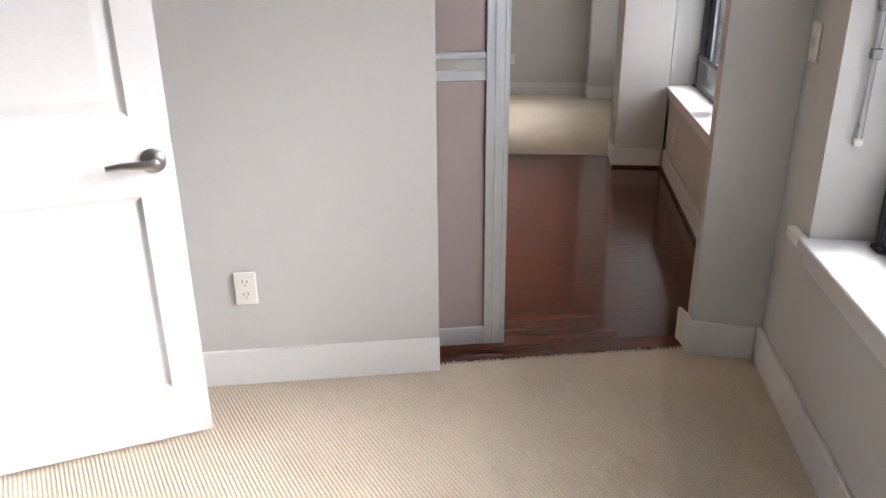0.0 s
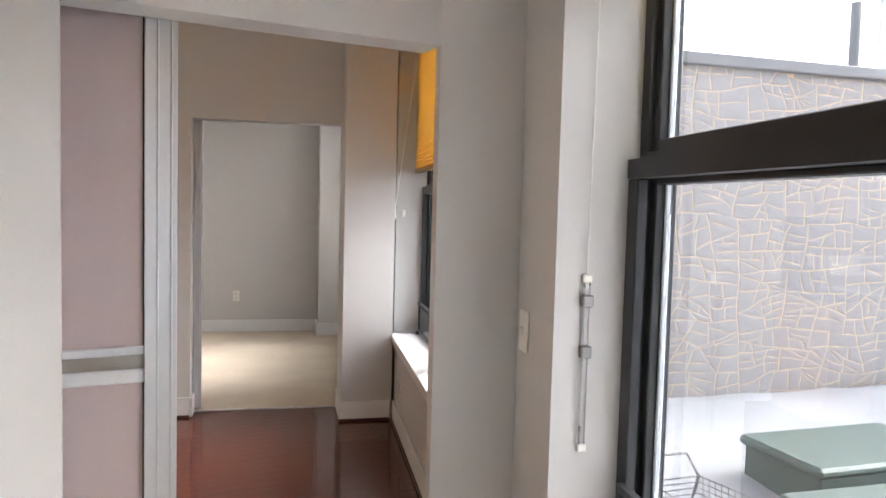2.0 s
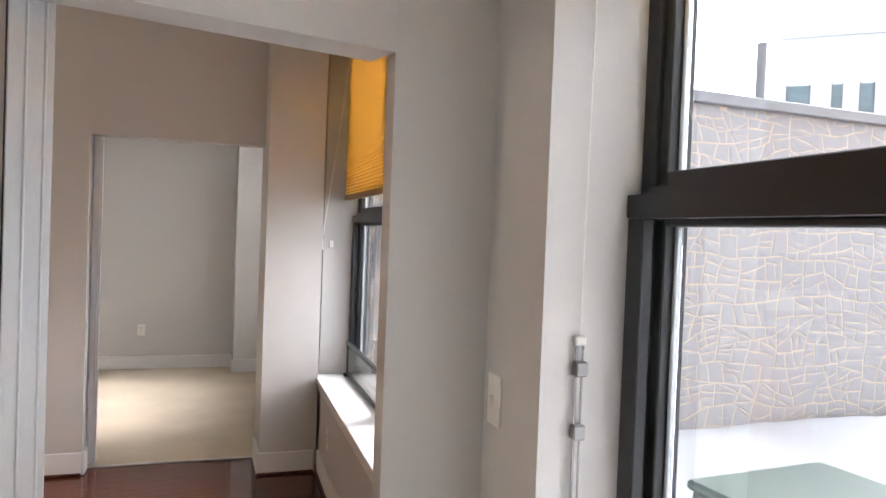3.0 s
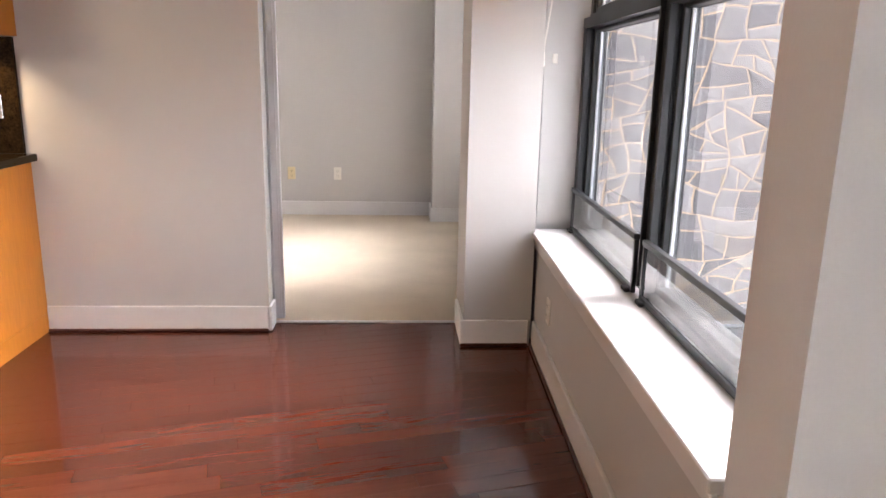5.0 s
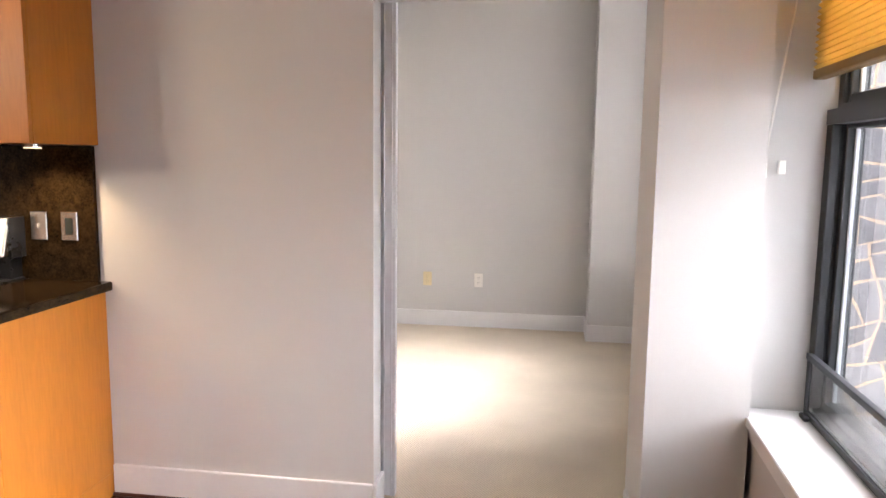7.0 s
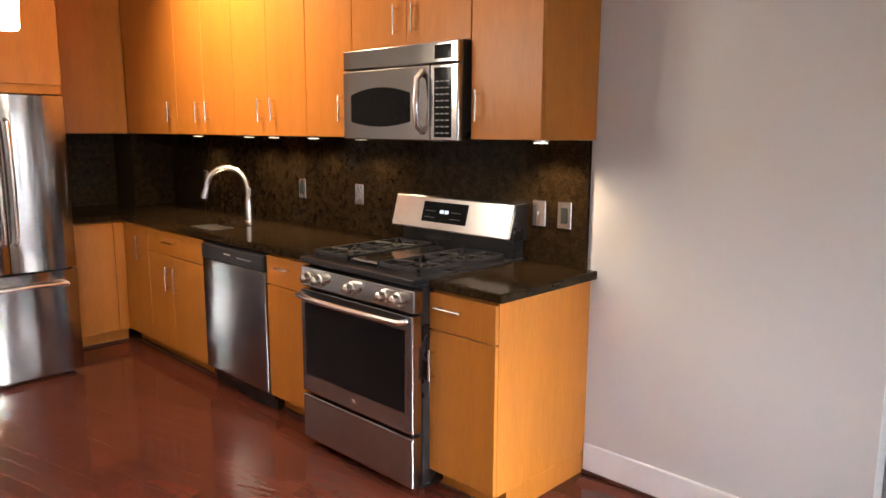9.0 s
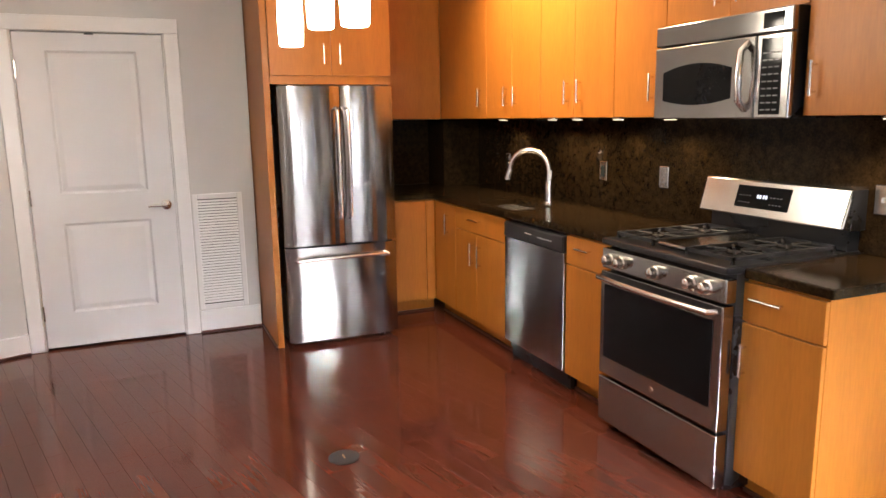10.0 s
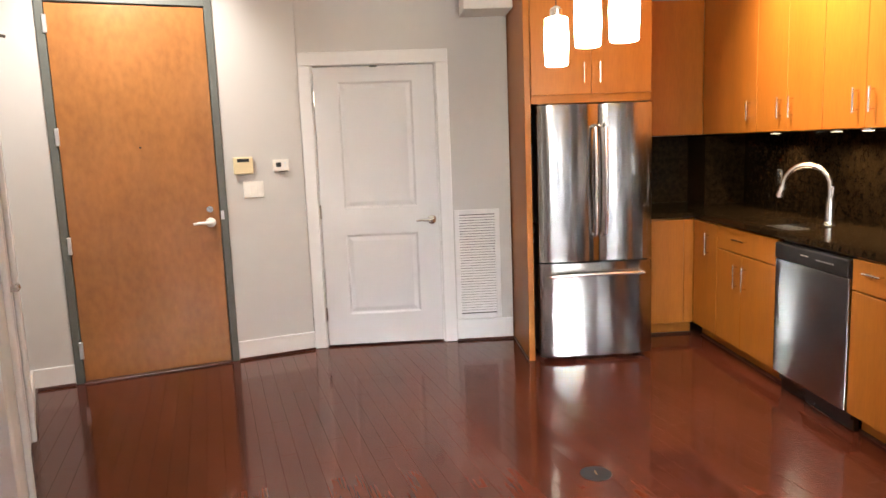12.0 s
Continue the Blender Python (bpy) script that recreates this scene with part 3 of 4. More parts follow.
lf = leaf(d, 0.848, 2.012, 0.016, [(0.17, 0.69, 0.24, 0.825), (0.17, 0.69, 1.015, 1.905)])
lf.location = (3.469, 0.006, 0)
lever(lf, 0.795, 0.913, -1)
for z in (0.25, 1.0, 1.79):
    hinge(lf, 0.0, z)
part("closer", box(0.40, 0.45, -0.006, 0, 2.002, 2.012), M_BLACK, lf)

# entry door in a painted steel frame
d = thing("door_5", ME, "tall flush maple entry door in a grey-green steel frame", "door", kind="structure")
part("door_frame", boxes([(0.314, 0.362, -0.012, 0.10, 0, 2.445), (1.292, 1.340, -0.012, 0.10, 0, 2.445), (0.362, 1.292, -0.012, 0.10, 2.395, 2.445)], 0.003), M_ENTFR, d, "grey-green painted steel frame")
lf = part("leaf", box(0.366, 1.288, 0.004, 0.048, 0.012, 2.39, bevel=0.002), M_ENTRY, d)
lever(lf, 1.225, 0.985, -1, material=M_PLATE)
part("deadbolt", lathe([(0.022, 0.0), (0.022, 0.008), (0.014, 0.014)], 16, (1.225, -0.010, 1.075), "y"), M_CHROME, lf, smooth=True)
part("peephole", lathe([(0.007, 0), (0.007, 0.006)], 10, (0.83, 0.0, 1.50), "y"), M_BLACK, lf)
for z in (0.22, 0.90, 1.58, 2.26):
    part("hinge", box(0.350, 0.374, -0.022, 0.004, z - 0.055, z + 0.055, bevel=0.003), M_ALU, d)
part("strike", box(1.292, 1.315, -0.016, -0.012, 1.0, 1.06), M_ALU, d)
part("threshold", box(0.362, 1.292, -0.05, 0.10, 0.0, 0.012, bevel=0.003), M_SHOE, d)

# side door, closed, in a white casing
ML = pose(L1[0], L1[1], 0, 0, 0, LT + 180)
d = thing("door_6", ML, "white side door in a white casing", "door", kind="structure")
part("casing", boxes([(1.481, 1.566, -0.022, 0, 0, 2.06), (2.416, 2.506, -0.022, 0, 0, 2.06), (1.481, 2.506, -0.024, 0, 2.06, 2.15)], 0.004), M_TRIM, d)
lf = leaf(d, 0.82, 2.045, 0.016, [(0.15, 0.67, 0.235, 0.80), (0.15, 0.67, 1.01, 1.925)])
lf.location = (1.581, 0.004, 0)
lever(lf, 0.06, 0.93, 1)

hk = part("hook_latch", boxes([(0.05, 0.075, -0.006, 0.0, 1.80, 1.95), (0.056, 0.069, -0.02, -0.006, 1.93, 1.945)], 0.002), M_DARKMETAL, lf, "dark metal hook latch")
part("arm", rod([(0.062, -0.018, 1.937), (0.062, -0.06, 1.940), (0.062, -0.115, 1.932)], [0.006, 0.004, 0.006], 8), M_DARKMETAL, hk, smooth=True)

span = (Vector(L0) - Vector(L1)).length
baseboard(tuple(on(ML, span - 0.02, 0)[:2]), tuple(on(ML, 2.51, 0)[:2]))

# ---- kitchen ----
FACE = 6.135     # fronts of the base units
CTOP = 0.905


def pull(parent, x, y, z, length, upright):
    bm = bmesh.new()
    h = length / 2
    if upright:
        rod([(x, y - 0.028, z - h), (x, y - 0.028, z + h)], 0.0055, 8, bm)
        for dz in (-h + 0.015, h - 0.015):
            rod([(x, y, z + dz), (x, y - 0.028, z + dz)], 0.0045, 6, bm)
    else:
        rod([(x - h, y - 0.028, z), (x + h, y - 0.028, z)], 0.0055, 8, bm)
        for dx in (-h + 0.015, h - 0.015):
            rod([(x + dx, y, z), (x + dx, y - 0.028, z)], 0.0045, 6, bm)
    return part("handle", bm, M_CHROME, parent, "satin nickel bar handle", True)


def cabinet(name, m, w, depth, z0, z1, fronts, label, group, toe=0.0, carcass=None):
    """A maple unit: local x along its front, y into it. fronts: (x0, x1, z0, z1, handle), handle (x, z, length, upright)."""
    top = thing(name, m, label, "cabinet", group)
    part("body", boxes([(0.001, w - 0.001, 0.0, depth, z0 + toe, carcass or z1)], 0.001), M_CAB, top)
    if toe:
        part("toe_kick", box(0.001, w - 0.001, 0.06, depth, z0, z0 + toe - 0.001), M_CAB, top)
        part("shoe_mould", box(0.001, w - 0.001, 0.048, 0.06, z0, z0 + 0.016), M_SHOE, top)
    for x0, x1, a, b, hd in fronts:
        dr = part("drawer_front" if b - a < 0.25 else "door", box(x0 + 0.0015, x1 - 0.0015, -0.02, -0.001, a + 0.0015, b - 0.0015, bevel=0.0015), M_CAB, top)
        if hd:
            pull(dr, hd[0], -0.02, hd[1], hd[2], hd[3])
    return top


BASE = "base cabinets"
X_R = -1.178
cabinet("base_cabinet", pose(-1.533, FACE, 0), X_R + 1.533, YB - FACE - 0.002, 0, 0.862,
        [(0, X_R + 1.533, 0.705, 0.855, (0.13, 0.80, 0.14, False)), (0, X_R + 1.533, 0.105, 0.70, (0.035, 0.56, 0.13, True))], "maple base cabinet with one drawer beside the range", BASE, 0.1)
cabinet("base_cabinet", pose(-2.712, FACE, 0), 0.430, YB - FACE - 0.002, 0, 0.862,
        [(0, 0.43, 0.705, 0.855, (0.17, 0.80, 0.12, False)), (0, 0.43, 0.105, 0.70, (0.39, 0.56, 0.13, True))], "narrow maple base cabinet between dishwasher and range", BASE, 0.1)
cabinet("base_cabinet", pose(-4.125, FACE, 0), 0.748, YB - FACE - 0.002, 0, 0.862,
        [(0, 0.748, 0.705, 0.855, (0.335, 0.79, 0.15, False)), (0, 0.335, 0.105, 0.70, (0.285, 0.56, 0.15, True)), (0.335, 0.748, 0.105, 0.70, (0.395, 0.56, 0.15, True))], "maple sink cabinet with two doors", BASE, 0.1, 0.69)
cabinet("base_cabinet", pose(-4.52, FACE, 0), 0.393, YB - FACE - 0.002, 0, 0.862,
        [(0.02, 0.393, 0.105, 0.855, (0.265, 0.71, 0.15, True))], "maple corner base cabinet", BASE, 0.1)
cabinet("base_cabinet", pose(-4.525, 5.70, 0, 0, 0, 90), 0.432, 0.79, 0, 0.862,
        [(0.0, 0.345, 0.105, 0.855, (0.03, 0.74, 0.14, True)), (0.345, 0.412, 0.105, 0.855, None)], "maple base cabinet beside the refrigerator", BASE, 0.1)

# worktop: one continuous slab with a cut-out for the sink and a gap for the range
SX0, SX1, SY0, SY1 = -3.90, -3.36, 6.165, 6.46
YF = FACE - 0.032
wt = thing("worktop", pose(-3.4, 6.3, 0), "polished black granite worktop", "worktop")
OX, OY = -3.4, 6.3
bm = bmesh.new()
for r in [(SX1, -2.279, YF, YB - 0.001), (-4.495, SX0, YF, YB - 0.001), (SX0, SX1, YF, SY0), (SX0, SX1, SY1, YB - 0.001), (-5.325, -4.495, 5.702, YB - 0.001)]:
    box(r[0] - OX, r[1] - OX, r[2] - OY, r[3] - OY, CTOP - 0.037, CTOP, bm=bm)
bmesh.ops.remove_doubles(bm, verts=bm.verts[:], dist=0.0005)
part("slab", bm, M_GRANITE, wt)
part("slab", box(-1.516 - OX, -1.146 - OX, YF - OY, YB - 0.001 - OY, CTOP - 0.037, CTOP, bevel=0.006, seg=2), M_GRANITE, wt)
bs = link("backsplash", boxes([(-5.325, X_R - 0.02, YB - 0.02, YB - 0.0005, CTOP + 0.001, 1.444), (-5.329, -5.309, 5.705, YB - 0.02, CTOP + 0.001, 1.444), (-5.309, -4.98, 6.40, YB - 0.02, CTOP + 0.001, 1.444)]), M_GRANITE)
tagged(bs, "black granite backsplash with brown flecks", "backsplash", kind="structure")

sk = thing("sink", pose(SX0, SY0, CTOP), "undermounted stainless steel sink", "sink")
w, h = SX1 - SX0, SY1 - SY0
bm = boxes([(-0.012, 0, -0.012, h + 0.012, -0.19, -0.038), (w, w + 0.012, -0.012, h + 0.012, -0.19, -0.038), (0, w, -0.012, 0, -0.19, -0.038), (0, w, h, h + 0.012, -0.19, -0.038), (-0.012, w + 0.012, -0.012, h + 0.012, -0.20, -0.19)])
part("basin", bm, M_CHROME, sk)
part("drain", lathe([(0.045, 0), (0.045, 0.004), (0.03, 0.006)], 18, (w / 2, h / 2, -0.19)), M_CHROME, sk, smooth=True)

fc = thing("faucet", pose(-3.56, 6.525, CTOP), "satin nickel gooseneck pull-down faucet", "faucet")
part("base", lathe([(0.03, 0), (0.03, 0.006), (0.024, 0.012), (0.023, 0.12), (0.019, 0.15)], 18), M_CHROME, fc, smooth=True)
pts = [(0, 0, 0.11), (0, 0, 0.205)]
R = 0.13
for k in range(1, 11):
    a = math.pi * k / 11
    q = (-R + R * math.cos(a)) * 0.707
    pts.append((q, q, 0.205 + R * 1.05 * math.sin(a)))
pts.append((-2 * R * 0.707, -2 * R * 0.707, 0.19))
part("spout", rod(pts, 0.0175, 12), M_CHROME, fc, smooth=True)
q = -2 * R * 0.707
part("spray_head", rod([(q, q, 0.215), (q - 0.006, q - 0.006, 0.185), (q - 0.012, q - 0.012, 0.15)], [0.018, 0.022, 0.024], 14), M_CHROME, fc, smooth=True)
part("lever", rod([(0.018, 0, 0.15), (0.026, 0, 0.17), (0.028, 0, 0.215)], [0.012, 0.010, 0.008], 10), M_CHROME, fc, smooth=True)

# upper units
UP = "wall cabinets"
UY = 6.375
UZ, UT = 1.447, 2.66
UD = YB - UY - 0.002
cabinet("wall_cabinet", pose(-1.532, UY, 0), 0.354, UD, UZ, UT, [(0, 0.354, UZ, UT, (0.045, 1.58, 0.125, True))], "maple wall cabinet beside the microwave", UP)
cabinet("wall_cabinet", pose(-2.29, UY, 0), 0.756, UD, 1.838, UT, [(0, 0.378, 1.842, UT, (0.32, 1.955, 0.125, True)), (0.378, 0.756, 1.842, UT, (0.436, 1.955, 0.125, True))], "maple wall cabinet above the microwave", UP)
cabinet("wall_cabinet", pose(-2.668, UY, 0), 0.376, UD, UZ, UT, [(0, 0.376, UZ, UT, (0.30, 1.585, 0.125, True))], "single-door maple wall cabinet", UP)
for x in (-3.39, -4.112):
    cabinet("wall_cabinet", pose(x, UY, 0), 0.72, UD, UZ, UT, [(0, 0.36, UZ, UT, (0.297, 1.588, 0.125, True)), (0.36, 0.72, UZ, UT, (0.423, 1.588, 0.125, True))], "two-door maple wall cabinet", UP)
cabinet("wall_cabinet", pose(-4.925, UY, 0), 0.811, UD, UZ, UT, [(0.0, 0.811, UZ, UT, (0.725, 1.592, 0.125, True))], "maple corner wall cabinet", UP)
cabinet("wall_cabinet", pose(-4.93, 5.705, 0, 0, 0, 90), 0.65, 0.395, UZ, 2.43, [(0.0, 0.645, UZ, 2.43, None)], "plain maple wall cabinet beside the refrigerator", UP)

# puck lights under the wall units
for i, x in enumerate((-1.33, -2.48, -2.90, -3.30, -3.58, -4.25)):
    p = thing("puck_light", pose(x, 6.56, UZ - 0.016), "small round under-cabinet light", "puck light", "under-cabinet lights")
    part("housing", lathe([(0.036, 0.004), (0.036, 0.0155), (0.03, 0.0158)], 18), M_CHROME, p, smooth=True)
    part("lens", lathe([(0.030, 0.0), (0.030, 0.004)], 18), M_PUCK, p)
    lamp("puck_lamp", "SPOT", (x, 6.56, UZ - 0.020), (x, 6.60, 0.9), PUCK * (2.2 if i == 0 else 1), WARM, 0.025, 130)
p = thing("puck_light", pose(-5.08, 5.95, UZ - 0.016), "small round under-cabinet light", "puck light", "under-cabinet lights")
part("housing", lathe([(0.036, 0.004), (0.036, 0.0155), (0.03, 0.0158)], 18), M_CHROME, p, smooth=True)
part("lens", lathe([(0.030, 0.0), (0.030, 0.004)], 18), M_PUCK, p)

# tall panel and the cabinet over the refrigerator
tp = thing("cabinet_panel", pose(-4.70, 4.868, 0), "tall maple end panel beside the refrigerator", "cabinet panel")
part("board", box(-0.57, 0.555, -0.02, 0.02, 0.0, UT, bevel=0.002), M_CAB, tp)
part("edge_band", box(0.555, 0.575, -0.02, 0.02, 0.0, UT, bevel=0.002), M_CAB, tp)
part("shoe_mould", box(0.0, 0.575, -0.031, -0.02, 0.0, 0.016, bevel=0.003), M_SHOE, tp)
tp = thing("cabinet_panel", pose(-4.93, 5.684, 0), "maple filler panel behind the refrigerator's side", "cabinet panel")
part("board", box(-0.36, 0.34, -0.016, 0.016, 0.0, UT, bevel=0.002), M_CAB, tp)
part("edge_band", box(0.34, 0.36, -0.016, 0.016, 0.0, UT, bevel=0.002), M_CAB, tp)
cabinet("wall_cabinet", pose(-4.135, 4.890, 0, 0, 0, 90), 0.776, 1.0, 1.676, UT, [(0, 0.386, 1.727, UT, (0.335, 1.86, 0.125, True)), (0.386, 0.776, 1.727, UT, (0.437, 1.86, 0.125, True))], "maple cabinet above the refrigerator", UP)

# refrigerator: local x along its front (north), y into it
FW, FH = 0.741, 1.664
fr = thing("refrigerator", pose(-4.090, 4.922, 0, 0, 0, 90), "stainless steel french-door refrigerator with freezer drawer", "refrigerator")
part("body", box(0.004, FW - 0.004, 0.075, 0.72, 0.03, FH - 0.012, bevel=0.004), M_BLACK, fr, "dark grey sides")


def curved_door(x0, x1, z0, z1, depth, bulge):
    bm = bmesh.new()
    n = 10
    fronts, backs = [], []
    for k in range(n + 1):
        t = k / n
        x = x0 + (x1 - x0) * t
        e = min(t, 1 - t) * (x1 - x0)
        y = -bulge * (1 - (2 * t - 1) ** 2) + (0.012 * (1 - e / 0.012) if e < 0.012 else 0)
        fronts.append((bm.verts.new((x, y, z0)), bm.verts.new((x, y, z1))))
        backs.append((bm.verts.new((x, depth, z0)), bm.verts.new((x, depth, z1))))
    for r in (fronts, backs):
        for a, b in zip(r, r[1:]):
            bm.faces.new((a[0], b[0], b[1], a[1]))
    for a, b, c, e in zip(fronts, fronts[1:], backs, backs[1:]):
        bm.faces.new((a[1], b[1], e[1], c[1]))
        bm.faces.new((a[0], b[0], e[0], c[0]))
    for a, b in ((fronts[0], backs[0]), (fronts[-1], backs[-1])):
        bm.faces.new((a[0], a[1], b[1], b[0]))
    bmesh.ops.recalc_face_normals(bm, faces=bm.faces[:])
    return bm


half = FW / 2 + 0.0235
for x0, x1, hx in ((0, half - 0.003, half - 0.032), (half + 0.003, FW, half + 0.032)):
    dr = part("door", curved_door(x0, x1, 0.664, FH, 0.07, 0.020), M_STEEL, fr, smooth=True)
    part("handle", rod([(hx, -0.005, 0.83), (hx, -0.042, 0.845), (hx, -0.058, 1.0), (hx, -0.064, 1.18), (hx, -0.058, 1.36), (hx, -0.042, 1.515), (hx, -0.005, 1.53)], 0.012, 10), M_CHROME, dr, "bowed steel bar handle", True)
dr = part("drawer", curved_door(0, FW, 0.032, 0.652, 0.07, 0.022), M_STEEL, fr, smooth=True)
part("handle", rod([(0.06, 0.0, 0.572), (0.07, -0.048, 0.573), (0.20, -0.060, 0.581), (0.37, -0.066, 0.583), (0.54, -0.060, 0.581), (0.67, -0.048, 0.577), (0.68, 0.0, 0.572)], 0.012, 10), M_CHROME, dr, "bowed steel bar handle", True)
part("grille", box(0.03, FW - 0.03, 0.05, 0.10, 0.010, 0.030, bevel=0.003), M_BLACK, fr)
for x in (0.08, FW - 0.08):
    part("foot", lathe([(0.02, 0), (0.02, 0.03)], 12, (x, 0.09, 0)), M_BLACK, fr)
for x in (0.05, FW - 0.05):
    part("hinge_cover", box(x - 0.03, x + 0.03, 0.02, 0.12, FH - 0.012, FH + 0.008, bevel=0.003), M_BLACK, fr)

# dishwasher
dw = thing("dishwasher", pose(-3.374, FACE - 0.02, 0), "stainless steel dishwasher with a black control strip", "dishwasher")
part("tub", box(0.005, 0.653, 0.03, 0.60, 0.06, 0.858), M_BLACK, dw)
part("door", box(0.004, 0.656, -0.012, 0.03, 0.11, 0.755, bevel=0.005, seg=2), M_STEEL, dw)
cp = part("control_strip", box(0.004, 0.656, -0.018, 0.03, 0.757, 0.845, bevel=0.008, seg=2), M_BLACK, dw)
part("badge", boxes([(0.26, 0.33, -0.0188, -0.017, 0.806, 0.812)]), M_PLATE, cp)
for k in range(7):
    part("button", box(0.40 + 0.022 * k, 0.412 + 0.022 * k, -0.0195, -0.017, 0.80, 0.806), M_ALU, cp)
part("kick_plate", box(0.004, 0.656, 0.045, 0.07, 0.004, 0.108), M_BLACK, dw)

# range
LEAN = 0.28
RW = 0.755
rg = thing("gas_range", pose(-2.276, 6.032, 0), "stainless steel gas range with a rear control panel", "range")
part("body", box(0.0, RW, 0.045, 0.70, 0.03, 0.885), M_BLACK, rg, "black side panels")
part("front_panel", box(0, RW, -0.005, 0.05, 0.775, 0.868, bevel=0.006, seg=2), M_STEEL, rg, "stainless steel knob panel")
ct = part("cooktop", box(-0.002, RW + 0.002, -0.008, 0.70, 0.885, 0.912, bevel=0.006, seg=2), M_BLACK, rg, "black enamel cooktop")
gd = part("griddle", box(0.295, 0.46, 0.06, 0.56, 0.918, 0.935, bevel=0.006), M_STEEL, ct, "steel griddle plate")
for gx in (0.03, 0.475):
    bm = bmesh.new()
    gw = 0.25
    for yy in (0.05, 0.31, 0.57):
        box(gx, gx + gw, yy, yy + 0.012, 0.925, 0.94, bm=bm)
    for xx in (gx, gx + gw - 0.012):
        box(xx, xx + 0.012, 0.05, 0.582, 0.925, 0.94, bm=bm)
    for cy in (0.18, 0.445):
        for k in range(6):
            a = k * math.pi / 3 + 0.3
            rod([(gx + gw / 2 + 0.03 * math.cos(a), cy + 0.03 * math.sin(a), 0.936), (gx + gw / 2 + 0.118 * math.cos(a), cy + 0.118 * math.sin(a), 0.936)], 0.006, 6, bm)
    for xx in (gx, gx + gw - 0.012):
        for yy in (0.05, 0.57):
            box(xx, xx + 0.012, yy, yy + 0.012, 0.91, 0.926, bm=bm)
    part("grate", bm, M_IRON, ct, "black cast iron grate")
    for cy in (0.18, 0.445):
        part("burner", lathe([(0.045, 0.912), (0.045, 0.921), (0.032, 0.924), (0.032, 0.931)], 18, (gx + gw / 2, cy, 0)), M_IRON, ct, smooth=True)
for kx in (0.07, 0.15, 0.375, 0.585, 0.67):
    part("knob", lathe([(0.030, 0.0), (0.030, -0.012), (0.023, -0.016), (0.021, -0.042), (0.017, -0.045)], 18, (kx, -0.005, 0.822), "y"), M_CHROME, rg, "chrome knob", True)
od = part("oven_door", box(0.003, RW - 0.003, -0.012, 0.045, 0.275, 0.765, bevel=0.006, seg=2), M_STEEL, rg)
part("window", box(0.035, RW - 0.045, -0.0145, -0.011, 0.36, 0.705, bevel=0.001), M_DGLASS, od, "black oven window")
part("vent_strip", box(0.01, RW - 0.01, -0.013, -0.011, 0.735, 0.762), M_BLACK, od)
part("handle", rod([(0.03, -0.01, 0.742), (0.035, -0.05, 0.742), (0.20, -0.062, 0.742), (0.38, -0.066, 0.742), (0.56, -0.062, 0.742), (0.715, -0.05, 0.742), (0.72, -0.01, 0.742)], 0.013, 10), M_CHROME, od, "bowed steel handle", True)
part("badge", lathe([(0.014, -0.0135), (0.012, -0.0155)], 16, (RW / 2, 0, 0.315), "y"), M_CHROME, od)
part("drawer", box(0.003, RW - 0.003, -0.012, 0.045, 0.045, 0.262, bevel=0.006, seg=2), M_STEEL, rg, "stainless steel storage drawer")
part("back_guard", box(0.01, RW - 0.01, 0.62, 0.70, 0.912, 1.02, bevel=0.003), M_BLACK, rg)
bm = box(-0.015, RW + 0.005, 0.560, 0.69, 1.005, 1.165, bevel=0.008, seg=2)
for v in bm.verts:
    if v.co.y < 0.62:
        v.co.y += LEAN * (v.co.z - 1.005)
cp = part("control_panel", bm, M_CHROME, rg, "stainless steel control panel")
part("panel_end", box(RW + 0.006, RW + 0.012, 0.60, 0.692, 1.0, 1.16, bevel=0.002), M_BLACK, cp, "black end cap")


def lean(bm):
    """Lay a piece drawn upright on the leaning face of the control panel."""
    for v in bm.verts:
        v.co.y += LEAN * (v.co.z - 1.005)
    return bm


part("display", lean(box(0.20, 0.49, 0.556, 0.562, 1.045, 1.14)), M_DGLASS, cp)
for k in range(4):
    x = 0.318 + 0.014 * k + (0.004 if k > 1 else 0)
    part("digit", lean(box(x + 0.002, x + 0.009, 0.555, 0.557, 1.088, 1.104)), M_CLOCK, cp, "lit clock digit")
for k in range(16):
    x, z = 0.22 + 0.018 * (k % 4) + (0.17 if k > 7 else 0), 1.065 + 0.03 * (k // 4 % 2)
    part("mark", lean(box(x, x + 0.01, 0.5555, 0.557, z, z + 0.003)), M_CAP, cp)
for x in (0.06, RW - 0.06):
    for y in (0.09, 0.62):
        part("foot", lathe([(0.018, 0), (0.018, 0.032)], 10, (x, y, 0)), M_BLACK, rg)

# microwave
mwv = thing("microwave", pose(-2.286, 6.305, 1.434), "stainless steel over-the-range microwave oven", "microwave")
part("body", box(0.0, 0.738, 0.02, 0.40, 0.004, 0.405), M_BLACK, mwv, "black case")
part("top_strip", box(0, 0.738, -0.008, 0.02, 0.318, 0.405, bevel=0.006, seg=2), M_STEEL, mwv)
dr = part("door", box(0, 0.575, -0.010, 0.02, 0.004, 0.314, bevel=0.006, seg=2), M_STEEL, mwv)
bm = bmesh.new()
n = 14
up = [(0.06 + 0.40 * k / n, 0.205 + 0.030 * (1 - (2 * k / n - 1) ** 2)) for k in range(n + 1)]
lw = [(0.06 + 0.40 * k / n, 0.085 - 0.022 * (1 - (2 * k / n - 1) ** 2)) for k in range(n, -1, -1)]
f = bm.faces.new([bm.verts.new((x, -0.0115, z)) for x, z in up + lw])
ex = bmesh.ops.extrude_face_region(bm, geom=[f])
for v in ex["geom"]:
    if isinstance(v, bmesh.types.BMVert):
        v.co.y += 0.003
